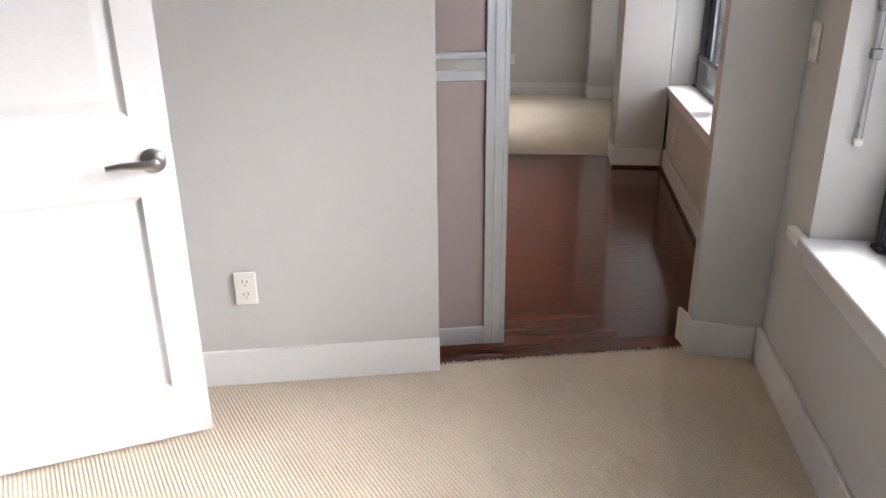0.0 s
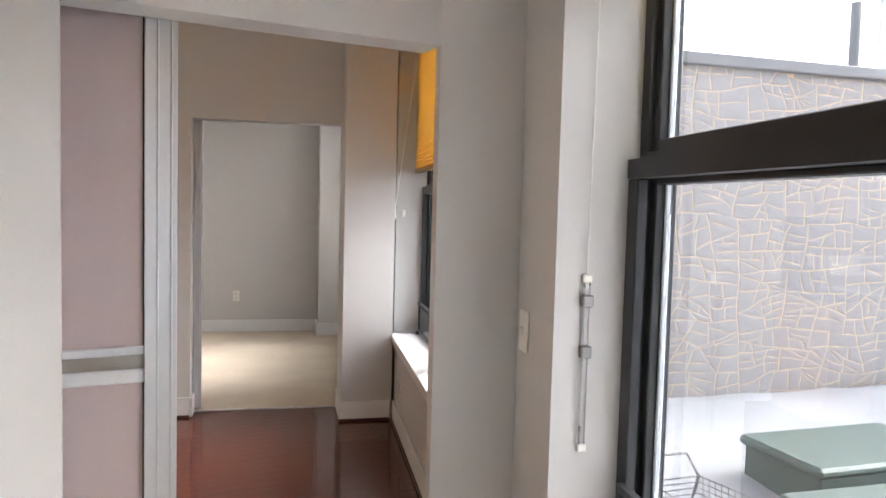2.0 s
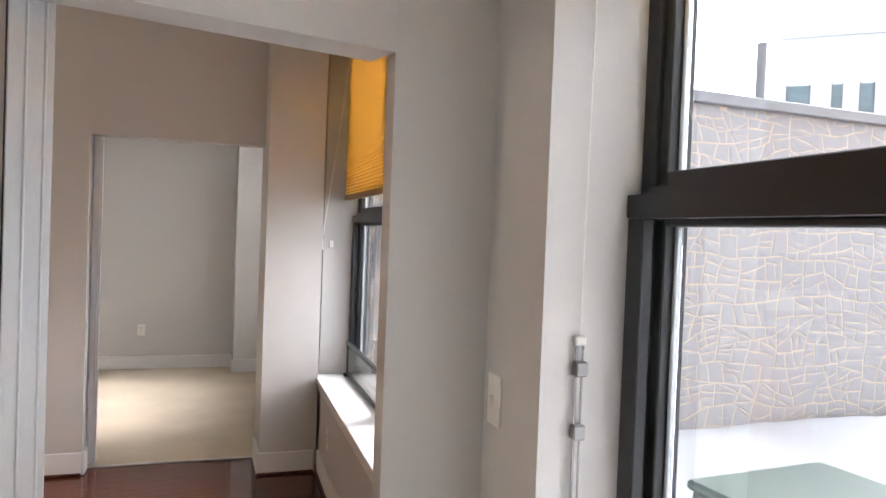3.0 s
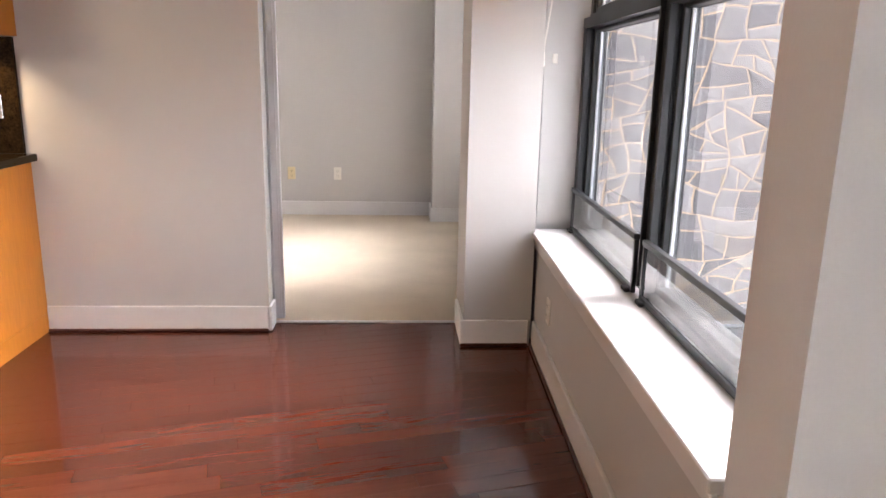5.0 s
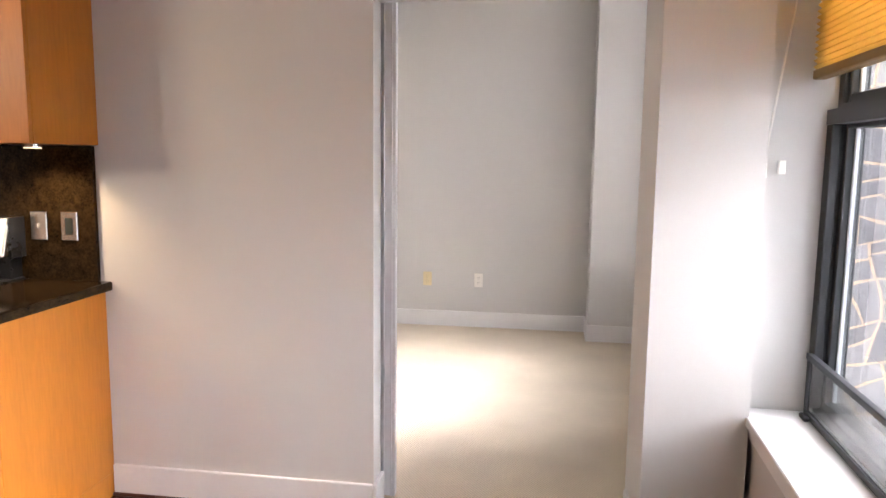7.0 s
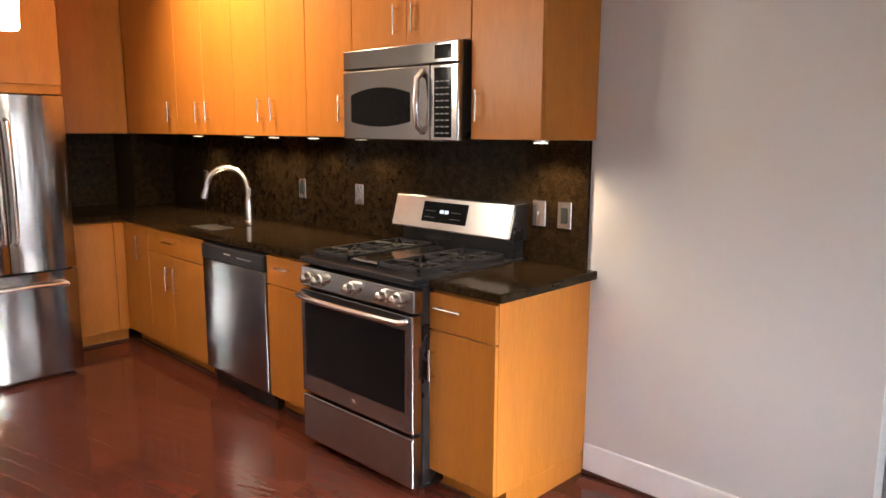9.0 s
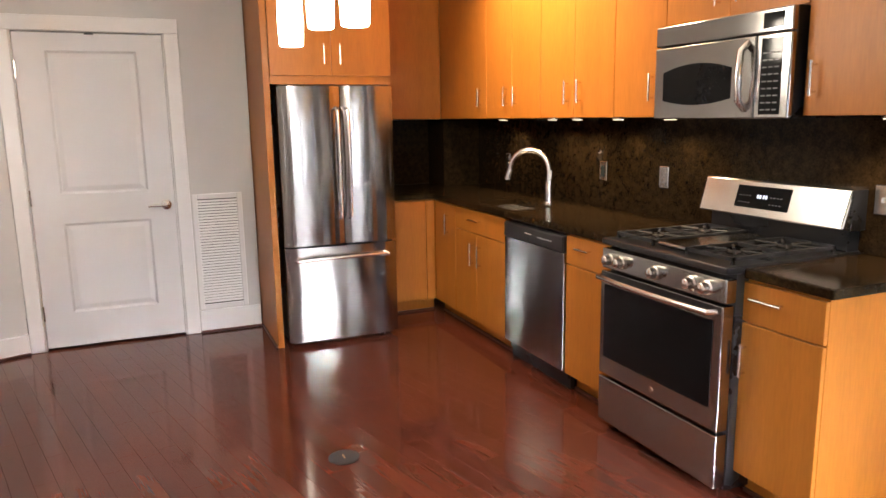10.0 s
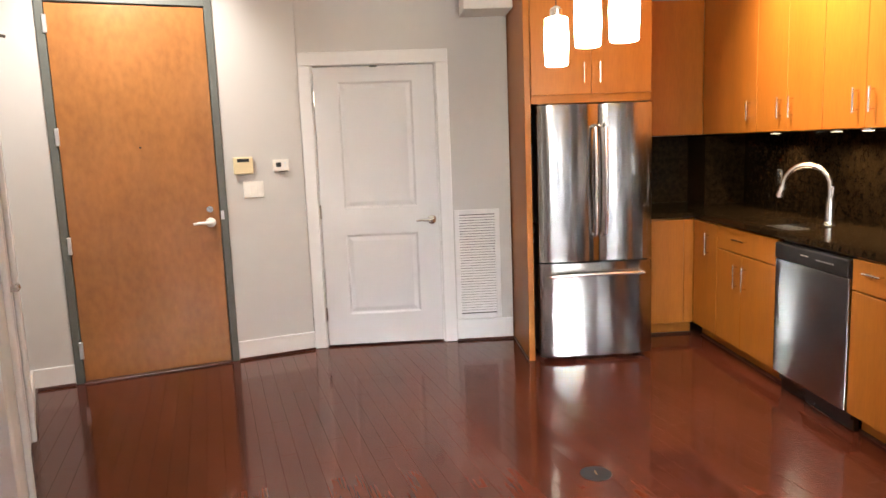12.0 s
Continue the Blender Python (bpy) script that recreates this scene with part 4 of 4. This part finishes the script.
bmesh.ops.recalc_face_normals(bm, faces=bm.faces[:])
part("window", bm, M_DGLASS, dr, "dark oval-sided window")
part("handle", rod([(0.535, -0.008, 0.04), (0.537, -0.045, 0.07), (0.54, -0.055, 0.16), (0.537, -0.045, 0.26), (0.535, -0.008, 0.29)], 0.014, 10), M_CHROME, dr, "bowed steel handle", True)
pn = part("control_panel", box(0.578, 0.738, -0.008, 0.02, 0.004, 0.314, bevel=0.006, seg=2), M_STEEL, mwv)
part("keypad", box(0.605, 0.70, -0.0105, -0.007, 0.02, 0.30), M_DGLASS, pn)
part("display", box(0.605, 0.70, -0.0095, -0.007, 0.335, 0.39), M_DGLASS, mwv)
for k in range(27):
    x, z = 0.613 + 0.028 * (k % 3), 0.035 + 0.026 * (k // 3)
    part("button", box(x, x + 0.02, -0.0112, -0.010, z, z + 0.005), M_CAP, pn)

# pendant lamps
for x, y, z in ((-2.95, 4.792, 1.788), (-2.60, 4.845, 1.826), (-2.25, 4.887, 1.798)):
    p = thing("pendant_lamp", pose(x, y, z), "hanging lamp with a lit opal glass cylinder", "pendant lamp", "pendant lamps")
    part("shade", lathe([(0.046, 0.0), (0.053, 0.006), (0.057, 0.11), (0.053, 0.215), (0.030, 0.222)], 24), M_SHADE, p, "glowing white opal glass", True)
    part("cap", lathe([(0.03, 0.2225), (0.03, 0.255), (0.012, 0.27)], 16), M_CHROME, p, smooth=True)
    part("cord", rod([(0, 0, 0.265), (0, 0, CEIL - z - 0.02)], 0.003, 6), M_BLACK, p)
    part("canopy", lathe([(0.05, CEIL - z - 0.022), (0.05, CEIL - z - 0.001)], 18), M_CHROME, p, smooth=True)

# recessed ceiling lights
for x, y, tx, ty, tz, watts in ((-3.35, 5.70, -3.35, 6.35, 2.3, SPOT_K), (-1.9, 5.65, -1.9, 6.3, 1.2, SPOT_K * 0.08), (-3.75, 2.55, -4.35, 2.35, 2.1, SPOT_E)):
    p = thing("recessed_light", pose(x, y, CEIL - 0.012), "round recessed ceiling light", "recessed light", "recessed ceiling lights")
    part("trim_ring", lathe([(0.075, 0.0), (0.075, 0.0115), (0.055, 0.0118)], 24), M_TRIM, p, smooth=True)
    lamp("recessed_lamp", "SPOT", (x, y, CEIL - 0.03), (tx, ty, tz), watts, HALL if y < 4 else WARM, 0.05, 110)

# ---- small fittings ----


def plate(m, kind, label, material=None):
    """A wall plate; local x to the right, y into the wall, z up, its middle at the origin."""
    top = thing(kind, m, label, kind.replace("_", " "), "wall plates")
    part("plate", box(-0.036, 0.036, -0.007, 0.0, -0.058, 0.058, bevel=0.003), material or M_PLATE, top)
    if kind == "outlet":
        for z in (-0.022, 0.022):
            part("socket", lathe([(0.0165, -0.0072), (0.0165, -0.0095)], 14, (0, 0, z), "y"), material or M_PLATE, top)
            part("slot", boxes([(-0.0085, -0.006, -0.0102, -0.009, z - 0.001, z + 0.009), (0.006, 0.0085, -0.0102, -0.009, z - 0.001, z + 0.009), (-0.002, 0.002, -0.0102, -0.009, z - 0.011, z - 0.007)]), M_BLACK, top)
    elif kind == "rocker_outlet":
        part("insert", box(-0.017, 0.017, -0.0095, -0.007, -0.034, 0.034, bevel=0.001), M_SCREEN, top)
    else:
        part("toggle", box(-0.005, 0.005, -0.018, -0.007, -0.011, 0.011, bevel=0.002), material or M_PLATE, top)
    return top


plate(MA @ pose(-1.565, 0, 0.36), "outlet", "cream duplex outlet on the bedroom wall")
plate(MW @ pose(0, 0.216, 1.12, 0, 0, -90), "switch", "white switch plate beside the window")
plate(pose(0.02, FAR, 0.40), "outlet", "white duplex outlet on the far wall")
plate(pose(-0.41, FAR, 0.40), "outlet", "almond outlet on the far wall", M_ALMOND)
plate(MW @ pose(0, 2.75, 0.30, 0, 0, -90), "outlet", "white outlet below the window")
for x, k in ((-3.24, "rocker_outlet"), (-2.69, "outlet"), (-1.442, "switch"), (-1.308, "rocker_outlet"), (-4.46, "outlet")):
    plate(pose(x, YB - 0.02, 1.125), k, "steel-coloured plate on the granite backsplash", M_CHROME)

# keypad, thermostat and switches on the entry wall
k = thing("alarm_keypad", ME @ pose(1.465, 0, 1.352), "almond alarm keypad with a dark display", "keypad")
part("case", box(-0.065, 0.065, -0.026, 0, -0.055, 0.06, bevel=0.006, seg=2), M_ALMOND, k)
part("display", box(-0.04, 0.04, -0.0275, -0.025, 0.028, 0.05), M_SCREEN, k)
part("flap", box(-0.06, 0.06, -0.029, -0.026, -0.05, 0.018, bevel=0.002), M_ALMOND, k)
k = thing("thermostat", ME @ pose(1.72, 0, 1.347), "white wall thermostat with a small screen", "thermostat")
part("case", box(-0.055, 0.055, -0.024, 0, -0.04, 0.04, bevel=0.006, seg=2), M_PLATE, k)
part("display", box(-0.035, 0.0, -0.0255, -0.023, -0.012, 0.02), M_SCREEN, k)
part("button", boxes([(0.02, 0.035, -0.0265, -0.023, -0.015, -0.003), (0.02, 0.035, -0.0265, -0.023, 0.008, 0.02)]), M_ALU, k)
k = thing("switch", ME @ pose(1.525, 0, 1.190), "white triple switch plate", "switch", "wall plates")
part("plate", box(-0.068, 0.068, -0.007, 0, -0.056, 0.056, bevel=0.003), M_PLATE, k)
for x in (-0.042, 0.0, 0.042):
    part("rocker", box(x - 0.016, x + 0.016, -0.010, -0.007, -0.032, 0.032, bevel=0.001), M_PLATE, k)

# return-air grille on the west wall
g = thing("air_grille", MWEST @ pose(4.424, 0, 0.165), "white louvred return-air grille", "air grille")
GW, GH = 0.330, 0.807
part("grille_frame", boxes([(0, 0.035, -0.014, 0, 0, GH), (GW - 0.035, GW, -0.014, 0, 0, GH), (0.035, GW - 0.035, -0.014, 0, 0, 0.035), (0.035, GW - 0.035, -0.014, 0, GH - 0.035, GH)], 0.003), M_TRIM, g)
# black sheet on the uncut wall stands in for the shade behind the slats
part("duct_shade", box(0.03, GW - 0.03, -0.002, -0.0005, 0.03, GH - 0.03), M_BLACK, g)
sl = None
for k in range(37):
    z = 0.045 + k * 0.0196
    bm = bmesh.new()
    vs = [bm.verts.new(v) for v in ((0.034, -0.013, 0), (GW - 0.034, -0.013, 0), (GW - 0.034, -0.003, 0.0125), (0.034, -0.003, 0.0125))]
    vs2 = [bm.verts.new(v.co + Vector((0, 0.001, 0.0022))) for v in vs]
    bm.faces.new(vs)
    bm.faces.new(vs2[::-1])
    for a in range(4):
        bm.faces.new((vs[a], vs[(a + 1) % 4], vs2[(a + 1) % 4], vs2[a]))
    bmesh.ops.recalc_face_normals(bm, faces=bm.faces[:])
    if sl is None:
        sl = part("slat", bm, M_TRIM, g)
        sl.location.z = z
    else:
        bm.free()
        o = new("slat", sl.data)
        o.parent = g
        o.location.z = z

# floor outlet cover
fo = thing("floor_outlet", pose(-2.467, 4.828, 0.0), "round dark bronze floor outlet cover", "floor outlet")
part("ring", lathe([(0.068, 0.0), (0.068, 0.004), (0.060, 0.006), (0.058, 0.005)], 28), M_IRON, fo, smooth=True)
part("lid", lathe([(0.057, 0.001), (0.057, 0.0055), (0.05, 0.006)], 28), M_IRON, fo, smooth=True)
part("latch", boxes([(-0.02, 0.02, -0.004, 0.004, 0.006, 0.0075)], 0.001), M_BLINDRAIL, fo)

# ---- outside ----
GROUND = -0.2
gr = link("ground", boxes([(-400, 400, -400, 400, GROUND - 1, GROUND - 0.05)]), M_SNOW)
tagged(gr, "snow-covered ground", "ground", kind="structure")
# uneven snow in the yard
bm = bmesh.new()
NX, NY = 60, 60
X0, X1, Y0, Y1 = 1.56, 14.0, -6.0, 7.2
grid = []
for i in range(NX + 1):
    row = []
    for j in range(NY + 1):
        x, y = X0 + (X1 - X0) * i / NX, Y0 + (Y1 - Y0) * j / NY
        z = GROUND + 0.05 * noise.noise((x * 0.9, y * 0.9, 0)) + 0.025 * noise.noise((x * 3.1, y * 3.1, 2)) + 0.16 * max(0, 1 - abs(y - 6.9) / 0.9)
        row.append(bm.verts.new((x, y, z)))
    grid.append(row)
for i in range(NX):
    for j in range(NY):
        bm.faces.new((grid[i][j], grid[i + 1][j], grid[i + 1][j + 1], grid[i][j + 1]))
tagged(link("snow_bank", bm, M_SNOW, smooth=True), "trampled snow banked against the stone wall", "snow", kind="stuff")

# rubble stone wall: cells of a random net, each a stone set in proud cream mortar
MS = pose(1.60, 7.06, GROUND, 0, 0, 2.5)
SW, SH = 8.0, 2.87
sw = thing("stone_wall", MS, "rubble stone boundary wall with cream mortar joints", "stone wall")
part("mortar", box(0, SW + 6, 0.004, 0.45, -0.1, SH), M_MORTAR, sw, "cream mortar bed")
part("coping", box(-0.02, SW + 6, -0.06, 0.50, SH, SH + 0.10, bevel=0.01), M_CAP, sw, "grey metal coping")
rng = random.Random(5)


def clip(poly, n, d):
    out = []
    for a, b in zip(poly, poly[1:] + poly[:1]):
        da, db = a[0] * n[0] + a[1] * n[1] - d, b[0] * n[0] + b[1] * n[1] - d
        if da <= 0:
            out.append(a)
        if da * db < 0:
            t = da / (da - db)
            out.append((a[0] + (b[0] - a[0]) * t, a[1] + (b[1] - a[1]) * t))
    return out


# the wall is sliced again and again, across the longer side of each piece, with leaning cuts
def sliced(poly, depth=0):
    xs, zs = [p[0] for p in poly], [p[1] for p in poly]
    w, h = max(xs) - min(xs), max(zs) - min(zs)
    if depth > 5 and w * h < rng.uniform(0.018, 0.062) and w < 0.48 and h < 0.30:
        return [poly]
    upright = w > h * rng.uniform(1.1, 2.2)
    a = rng.gauss(0, 0.24) + (math.pi / 2 if upright else 0.0)
    if depth < 4:
        a = rng.gauss(0, 0.03) + (math.pi / 2 if upright else 0.0)
    n = (-math.sin(a), math.cos(a))
    k = rng.uniform(0.36, 0.64)
    d = n[0] * (min(xs) + k * w) + n[1] * (min(zs) + k * h)
    out = []
    for side in (clip(poly, n, d), clip(poly, (-n[0], -n[1]), -d)):
        if len(side) > 2:
            out += sliced(side, depth + 1)
    return out


def bent(poly):
    """Halve the long edges, then bend everything by one slow noise, so that no joint runs on straight."""
    pts = []
    for a, b in zip(poly, poly[1:] + poly[:1]):
        pts.append(a)
        if math.hypot(b[0] - a[0], b[1] - a[1]) > 0.10:
            pts.append(((a[0] + b[0]) / 2, (a[1] + b[1]) / 2))
    return [(x + 0.05 * noise.noise((x * 3.0, z * 3.0, 1)), z + 0.09 * noise.noise((x * 1.4, z * 1.2, 4)) + 0.03 * noise.noise((x * 5.0, z * 5.0, 8))) for x, z in pts]


cells = [bent(p) for p in sliced([(-0.3, -0.3), (SW + 0.3, -0.3), (SW + 0.3, SH + 0.3), (-0.3, SH + 0.3)])]
trimmed = []
for poly in cells:
    for n, d in (((1, 0), SW), ((-1, 0), 0), ((0, 1), SH), ((0, -1), 0)):
        if len(poly) > 2:
            poly = clip(poly, n, d)
    if len(poly) > 2:
        trimmed.append(poly)
trimmed.sort(key=lambda poly: min(p[0] for p in poly))


def stone_mesh(poly, bm):
    cx, cz = sum(p[0] for p in poly) / len(poly), sum(p[1] for p in poly) / len(poly)
    size = max(math.hypot(p[0] - cx, p[1] - cz) for p in poly)
    if size < 0.05:
        return False
    # split long edges and jitter them
    pts = []
    for a, b in zip(poly, poly[1:] + poly[:1]):
        length = math.hypot(b[0] - a[0], b[1] - a[1])
        pts.append(a)
        if length > 0.14:
            pts.append(((a[0] + b[0]) / 2 + rng.uniform(-0.008, 0.008), (a[1] + b[1]) / 2 + rng.uniform(-0.008, 0.008)))
    proud = rng.uniform(0.0, 0.003)
    rings = []
    for gap, y in ((0.004, 0.021), (0.0055, 0.003), (0.014, 0.003 - proud)):
        k = [max(0.2, 1 - gap / max(0.03, math.hypot(p[0] - cx, p[1] - cz) * 0.8)) for p in pts]
        rings.append([bm.verts.new((cx + (p[0] - cx) * q, y + rng.uniform(-0.0008, 0.0008), cz + (p[1] - cz) * q)) for p, q in zip(pts, k)])
    for a, b in zip(rings, rings[1:]):
        for q in range(len(a)):
            bm.faces.new((a[q], a[(q + 1) % len(a)], b[(q + 1) % len(a)], b[q]))
    c = bm.verts.new((cx, 0.003 - proud - rng.uniform(0.0, 0.003), cz))
    for q in range(len(pts)):
        bm.faces.new((rings[-1][q], rings[-1][(q + 1) % len(pts)], c))
    bmesh.ops.recalc_face_normals(bm, faces=bm.faces[:])
    return True


rest = bmesh.new()
count = 0
for poly in trimmed:
    if count < 300:
        bm = bmesh.new()
        if stone_mesh(poly, bm):
            part("stone", bm, M_STONE, sw)
            count += 1
        else:
            bm.free()
    else:
        one = bmesh.new()
        if stone_mesh(poly, one):
            merge(rest, one)
        else:
            one.free()
tagged(part("stones", rest, M_STONE, sw), kind="stuff")

# own outer wall: brick returns beside the first window
bw = thing("brick_facade", MW @ pose(T, 0, 0), "red-brown brick skin beside the windows", "brick facade", kind="structure")
part("skin", boxes([(0.001, 0.012, 0.03, 0.86, GROUND, 3.1)]), M_MORTAR, bw)
first = None
for k in range(44):
    for j in range(5):
        y = 0.025 + j * 0.2 - (0.1 if k % 2 else 0)
        a, b = max(0.005, y), min(0.87, y + 0.19)
        if b - a < 0.03:
            continue
        zz = GROUND + k * 0.075
        bm = box(0.0, 0.016, a, b, zz, zz + 0.064)
        part("brick", bm, M_BRICK, bw)

# green utility cabinets on the snow
for x, y, w, d, h, rz in ((3.16, 4.36, 1.4, 0.6, 0.33, 3), (3.46, 5.10, 1.1, 0.6, 0.40, 5)):
    u = thing("utility_cabinet", pose(x, y, GROUND - 0.2, 0, 0, rz), "green painted steel utility cabinet in the snow", "utility cabinet", "utility cabinets")
    part("base", box(-0.03, w + 0.03, -0.03, d + 0.03, -0.12, 0.06, bevel=0.01), M_CAP, u)
    part("body", box(0, w, 0, d, 0.06, h, bevel=0.012), M_GREEN, u)
    part("lid", box(-0.03, w + 0.03, -0.03, d + 0.03, h, h + 0.06, bevel=0.02), M_GREEN, u)
    part("door_seam", boxes([(w / 2 - 0.004, w / 2 + 0.004, -0.003, 0.0, 0.1, h - 0.03)]), M_BLACK, u)
    part("hasp", box(w / 2 - 0.03, w / 2 + 0.03, -0.02, 0.0, h * 0.55, h * 0.55 + 0.08, bevel=0.004), M_CAP, u)

# shopping cart half sunk in the snow
ca = thing("shopping_cart", pose(2.93, 4.66, GROUND - 0.16, 0, 4, 96), "wire shopping cart standing in the snow", "shopping cart")
bm = bmesh.new()
for k in range(9):
    t = k / 8
    z = 0.12 + 0.26 * t
    rod([(0.0, 0, z), (0.62, 0.03, z), (0.62, 0.37, z), (0.0, 0.40, z), (0, 0, z)], 0.003, 5, bm)
for k in range(13):
    x = 0.62 * k / 12
    rod([(x, 0.0, 0.12), (x, 0.0, 0.38)], 0.0025, 5, bm)
    rod([(x, 0.4, 0.12), (x, 0.4, 0.38)], 0.0025, 5, bm)
    rod([(x, 0.0, 0.12), (x, 0.4, 0.12)], 0.0025, 5, bm)
part("basket", bm, M_DARKMETAL, ca)
part("handle_bar", rod([(0.62, 0.03, 0.38), (0.74, 0.02, 0.48), (0.74, 0.38, 0.48), (0.62, 0.37, 0.38)], 0.010, 8), M_DARKMETAL, ca)
part("chassis", rod([(0.05, 0.02, 0.02), (0.66, 0.02, 0.02), (0.70, 0.02, 0.2), (0.62, 0.03, 0.38)], 0.009, 8), M_DARKMETAL, ca)
for x in (0.06, 0.62):
    part("wheel", lathe([(0.05, 0), (0.05, 0.025)], 14, (x, 0.01, 0.02), "y"), M_BLACK, ca)

# behind the wall: a flue and a pale building
po = thing("flue_pipe", pose(16.8, 20.0, GROUND), "grey metal flue with a bracket above the wall", "flue")
part("pipe", rod([(0, 0, 0), (0, 0, 7.9)], 0.15, 14), M_CAP, po, smooth=True)
part("bracket", rod([(-1.2, 0, 4.7), (-0.6, 0, 5.0), (0.4, 0, 5.0)], 0.05, 6), M_CAP, po)
bd = thing("building", pose(37.3, 40.8, GROUND, 0, 0, -43), "pale stucco building with tall narrow windows", "building")
part("wall", box(0, 40, 0, 14, 0, 15.6), M_FACADE, bd, "pale stucco walls")
part("roof", box(-0.2, 40.2, -0.2, 14.2, 15.6, 16.0), M_FACADE, bd)
for fl in range(3):
    for x, wv in ((0.5, 1.3), (3.2, 0.5), (4.8, 0.7), (9.5, 1.5), (13.0, 0.7), (15.0, 0.9), (18.5, 1.5), (22.0, 0.7)):
        za = 1.7 + fl * 4.2
        wd = part("window", box(x, x + wv, -0.02, 0.05, za, za + 2.3), M_FARGLASS, bd)
        part("window_frame", boxes([(x - 0.08, x, -0.06, 0, za - 0.08, za + 2.38), (x + wv, x + wv + 0.08, -0.06, 0, za - 0.08, za + 2.38), (x, x + wv, -0.06, -0.021, za + 1.2, za + 1.28)]), M_CAP, wd)

# ---- floor boards: long narrow pieces running with the partition ----
MF = pose(0, 0, 0, 0, 0, AT)
BW = 0.083
rngf = random.Random(11)


def inside(x, y):
    """Wooden floor: between the partition, the west walls, the kitchen and the window wall."""
    if not (-5.4 < x < 1.35 and 1.3 < y < 6.85):
        return False
    return y > A0.y + (x - A0.x) * math.tan(radians(AT)) + 0.02 if x > -1.6 else True


def board_mesh(length, width):
    bm = bmesh.new()
    e = 0.0008
    lo = [bm.verts.new(v) for v in ((0, 0, -0.011), (length, 0, -0.011), (length, width, -0.011), (0, width, -0.011))]
    md = [bm.verts.new(v) for v in ((0, 0, -e), (length, 0, -e), (length, width, -e), (0, width, -e))]
    hi = [bm.verts.new(v) for v in ((e, e, 0), (length - e, e, 0), (length - e, width - e, 0), (e, width - e, 0))]
    for a, b in ((lo, md), (md, hi)):
        for k in range(4):
            bm.faces.new((a[k], a[(k + 1) % 4], b[(k + 1) % 4], b[k]))
    bm.faces.new(hi)
    return bm


lengths = [0.45, 0.62, 0.8, 0.98, 1.15, 1.35]
shared = {}
for q in lengths:
    bm = board_mesh(q - 0.0004, BW - 0.0004)
    me = bpy.data.meshes.new("board")
    bm.to_mesh(me)
    bm.free()
    me.materials.append(M_WOOD)
    shared[q] = me
rows = []
MFI = MF.inverted()
v = 0.6
while v < 8.3:
    u = -5.2 + rngf.uniform(0, 1.2)
    while u < 3.2:
        q = rngf.choice(lengths)
        mid = MF @ Vector((u + q / 2, v + BW / 2, 0))
        a, b = MF @ Vector((u, v + BW / 2, 0)), MF @ Vector((u + q, v + BW / 2, 0))
        cut = q
        if b.x > 1.28:
            cut = q - (b.x - 1.28) / math.cos(radians(AT))
            b = MF @ Vector((u + cut, v + BW / 2, 0))
        if cut < 0.08:
            u += q
            continue
        if inside(mid.x, mid.y) or inside(a.x, a.y) or inside(b.x, b.y):
            rows.append((u, v, q, mid, cut))
        u += q
    v += BW
near = sorted(rows, key=lambda r: (r[3].x - 0.4) ** 2 + (r[3].y - 5.0) ** 2)
keep = set(id(r) for r in near[:300])
rest = bmesh.new()
for r in rows:
    if id(r) in keep and r[4] == r[2]:
        o = new("board", shared[r[2]])
        o.matrix_world = MF @ pose(r[0], r[1], 0, rngf.uniform(-0.04, 0.04))
        o.parent = sub
    else:
        one = board_mesh(r[4] - 0.0004, BW - 0.0004)
        bmesh.ops.rotate(one, matrix=Matrix.Rotation(radians(rngf.uniform(-0.04, 0.04)), 3, "X"), verts=one.verts[:])
        bmesh.ops.translate(one, vec=(r[0], r[1], 0), verts=one.verts[:])
        merge(rest, one)
far_boards = link("boards", rest, M_WOOD2, sub)
far_boards.matrix_world = MF
tagged(far_boards, kind="stuff")

# loose tufts along the cut edge of the first carpet
bm = bmesh.new()
rt = random.Random(3)
for k in range(240):
    u = -0.925 + 0.925 * k / 239 + rt.uniform(-0.002, 0.002)
    a = rt.uniform(-0.5, 0.5)
    h = rt.uniform(0.006, 0.018)
    p = MA @ Vector((u, 0.028, 0.003))
    q = MA @ Vector((u + a * h, 0.03 + h * 0.8, 0.003 + rt.uniform(0.0, 0.006)))
    rod([p, (p + q) / 2 + Vector((0, 0, 0.003)), q], [0.0022, 0.0018, 0.0008], 4, bm)
tagged(link("carpet_fringe", bm, M_CARPET), "frayed cream tufts at the cut carpet edge", "carpet fringe", kind="stuff")
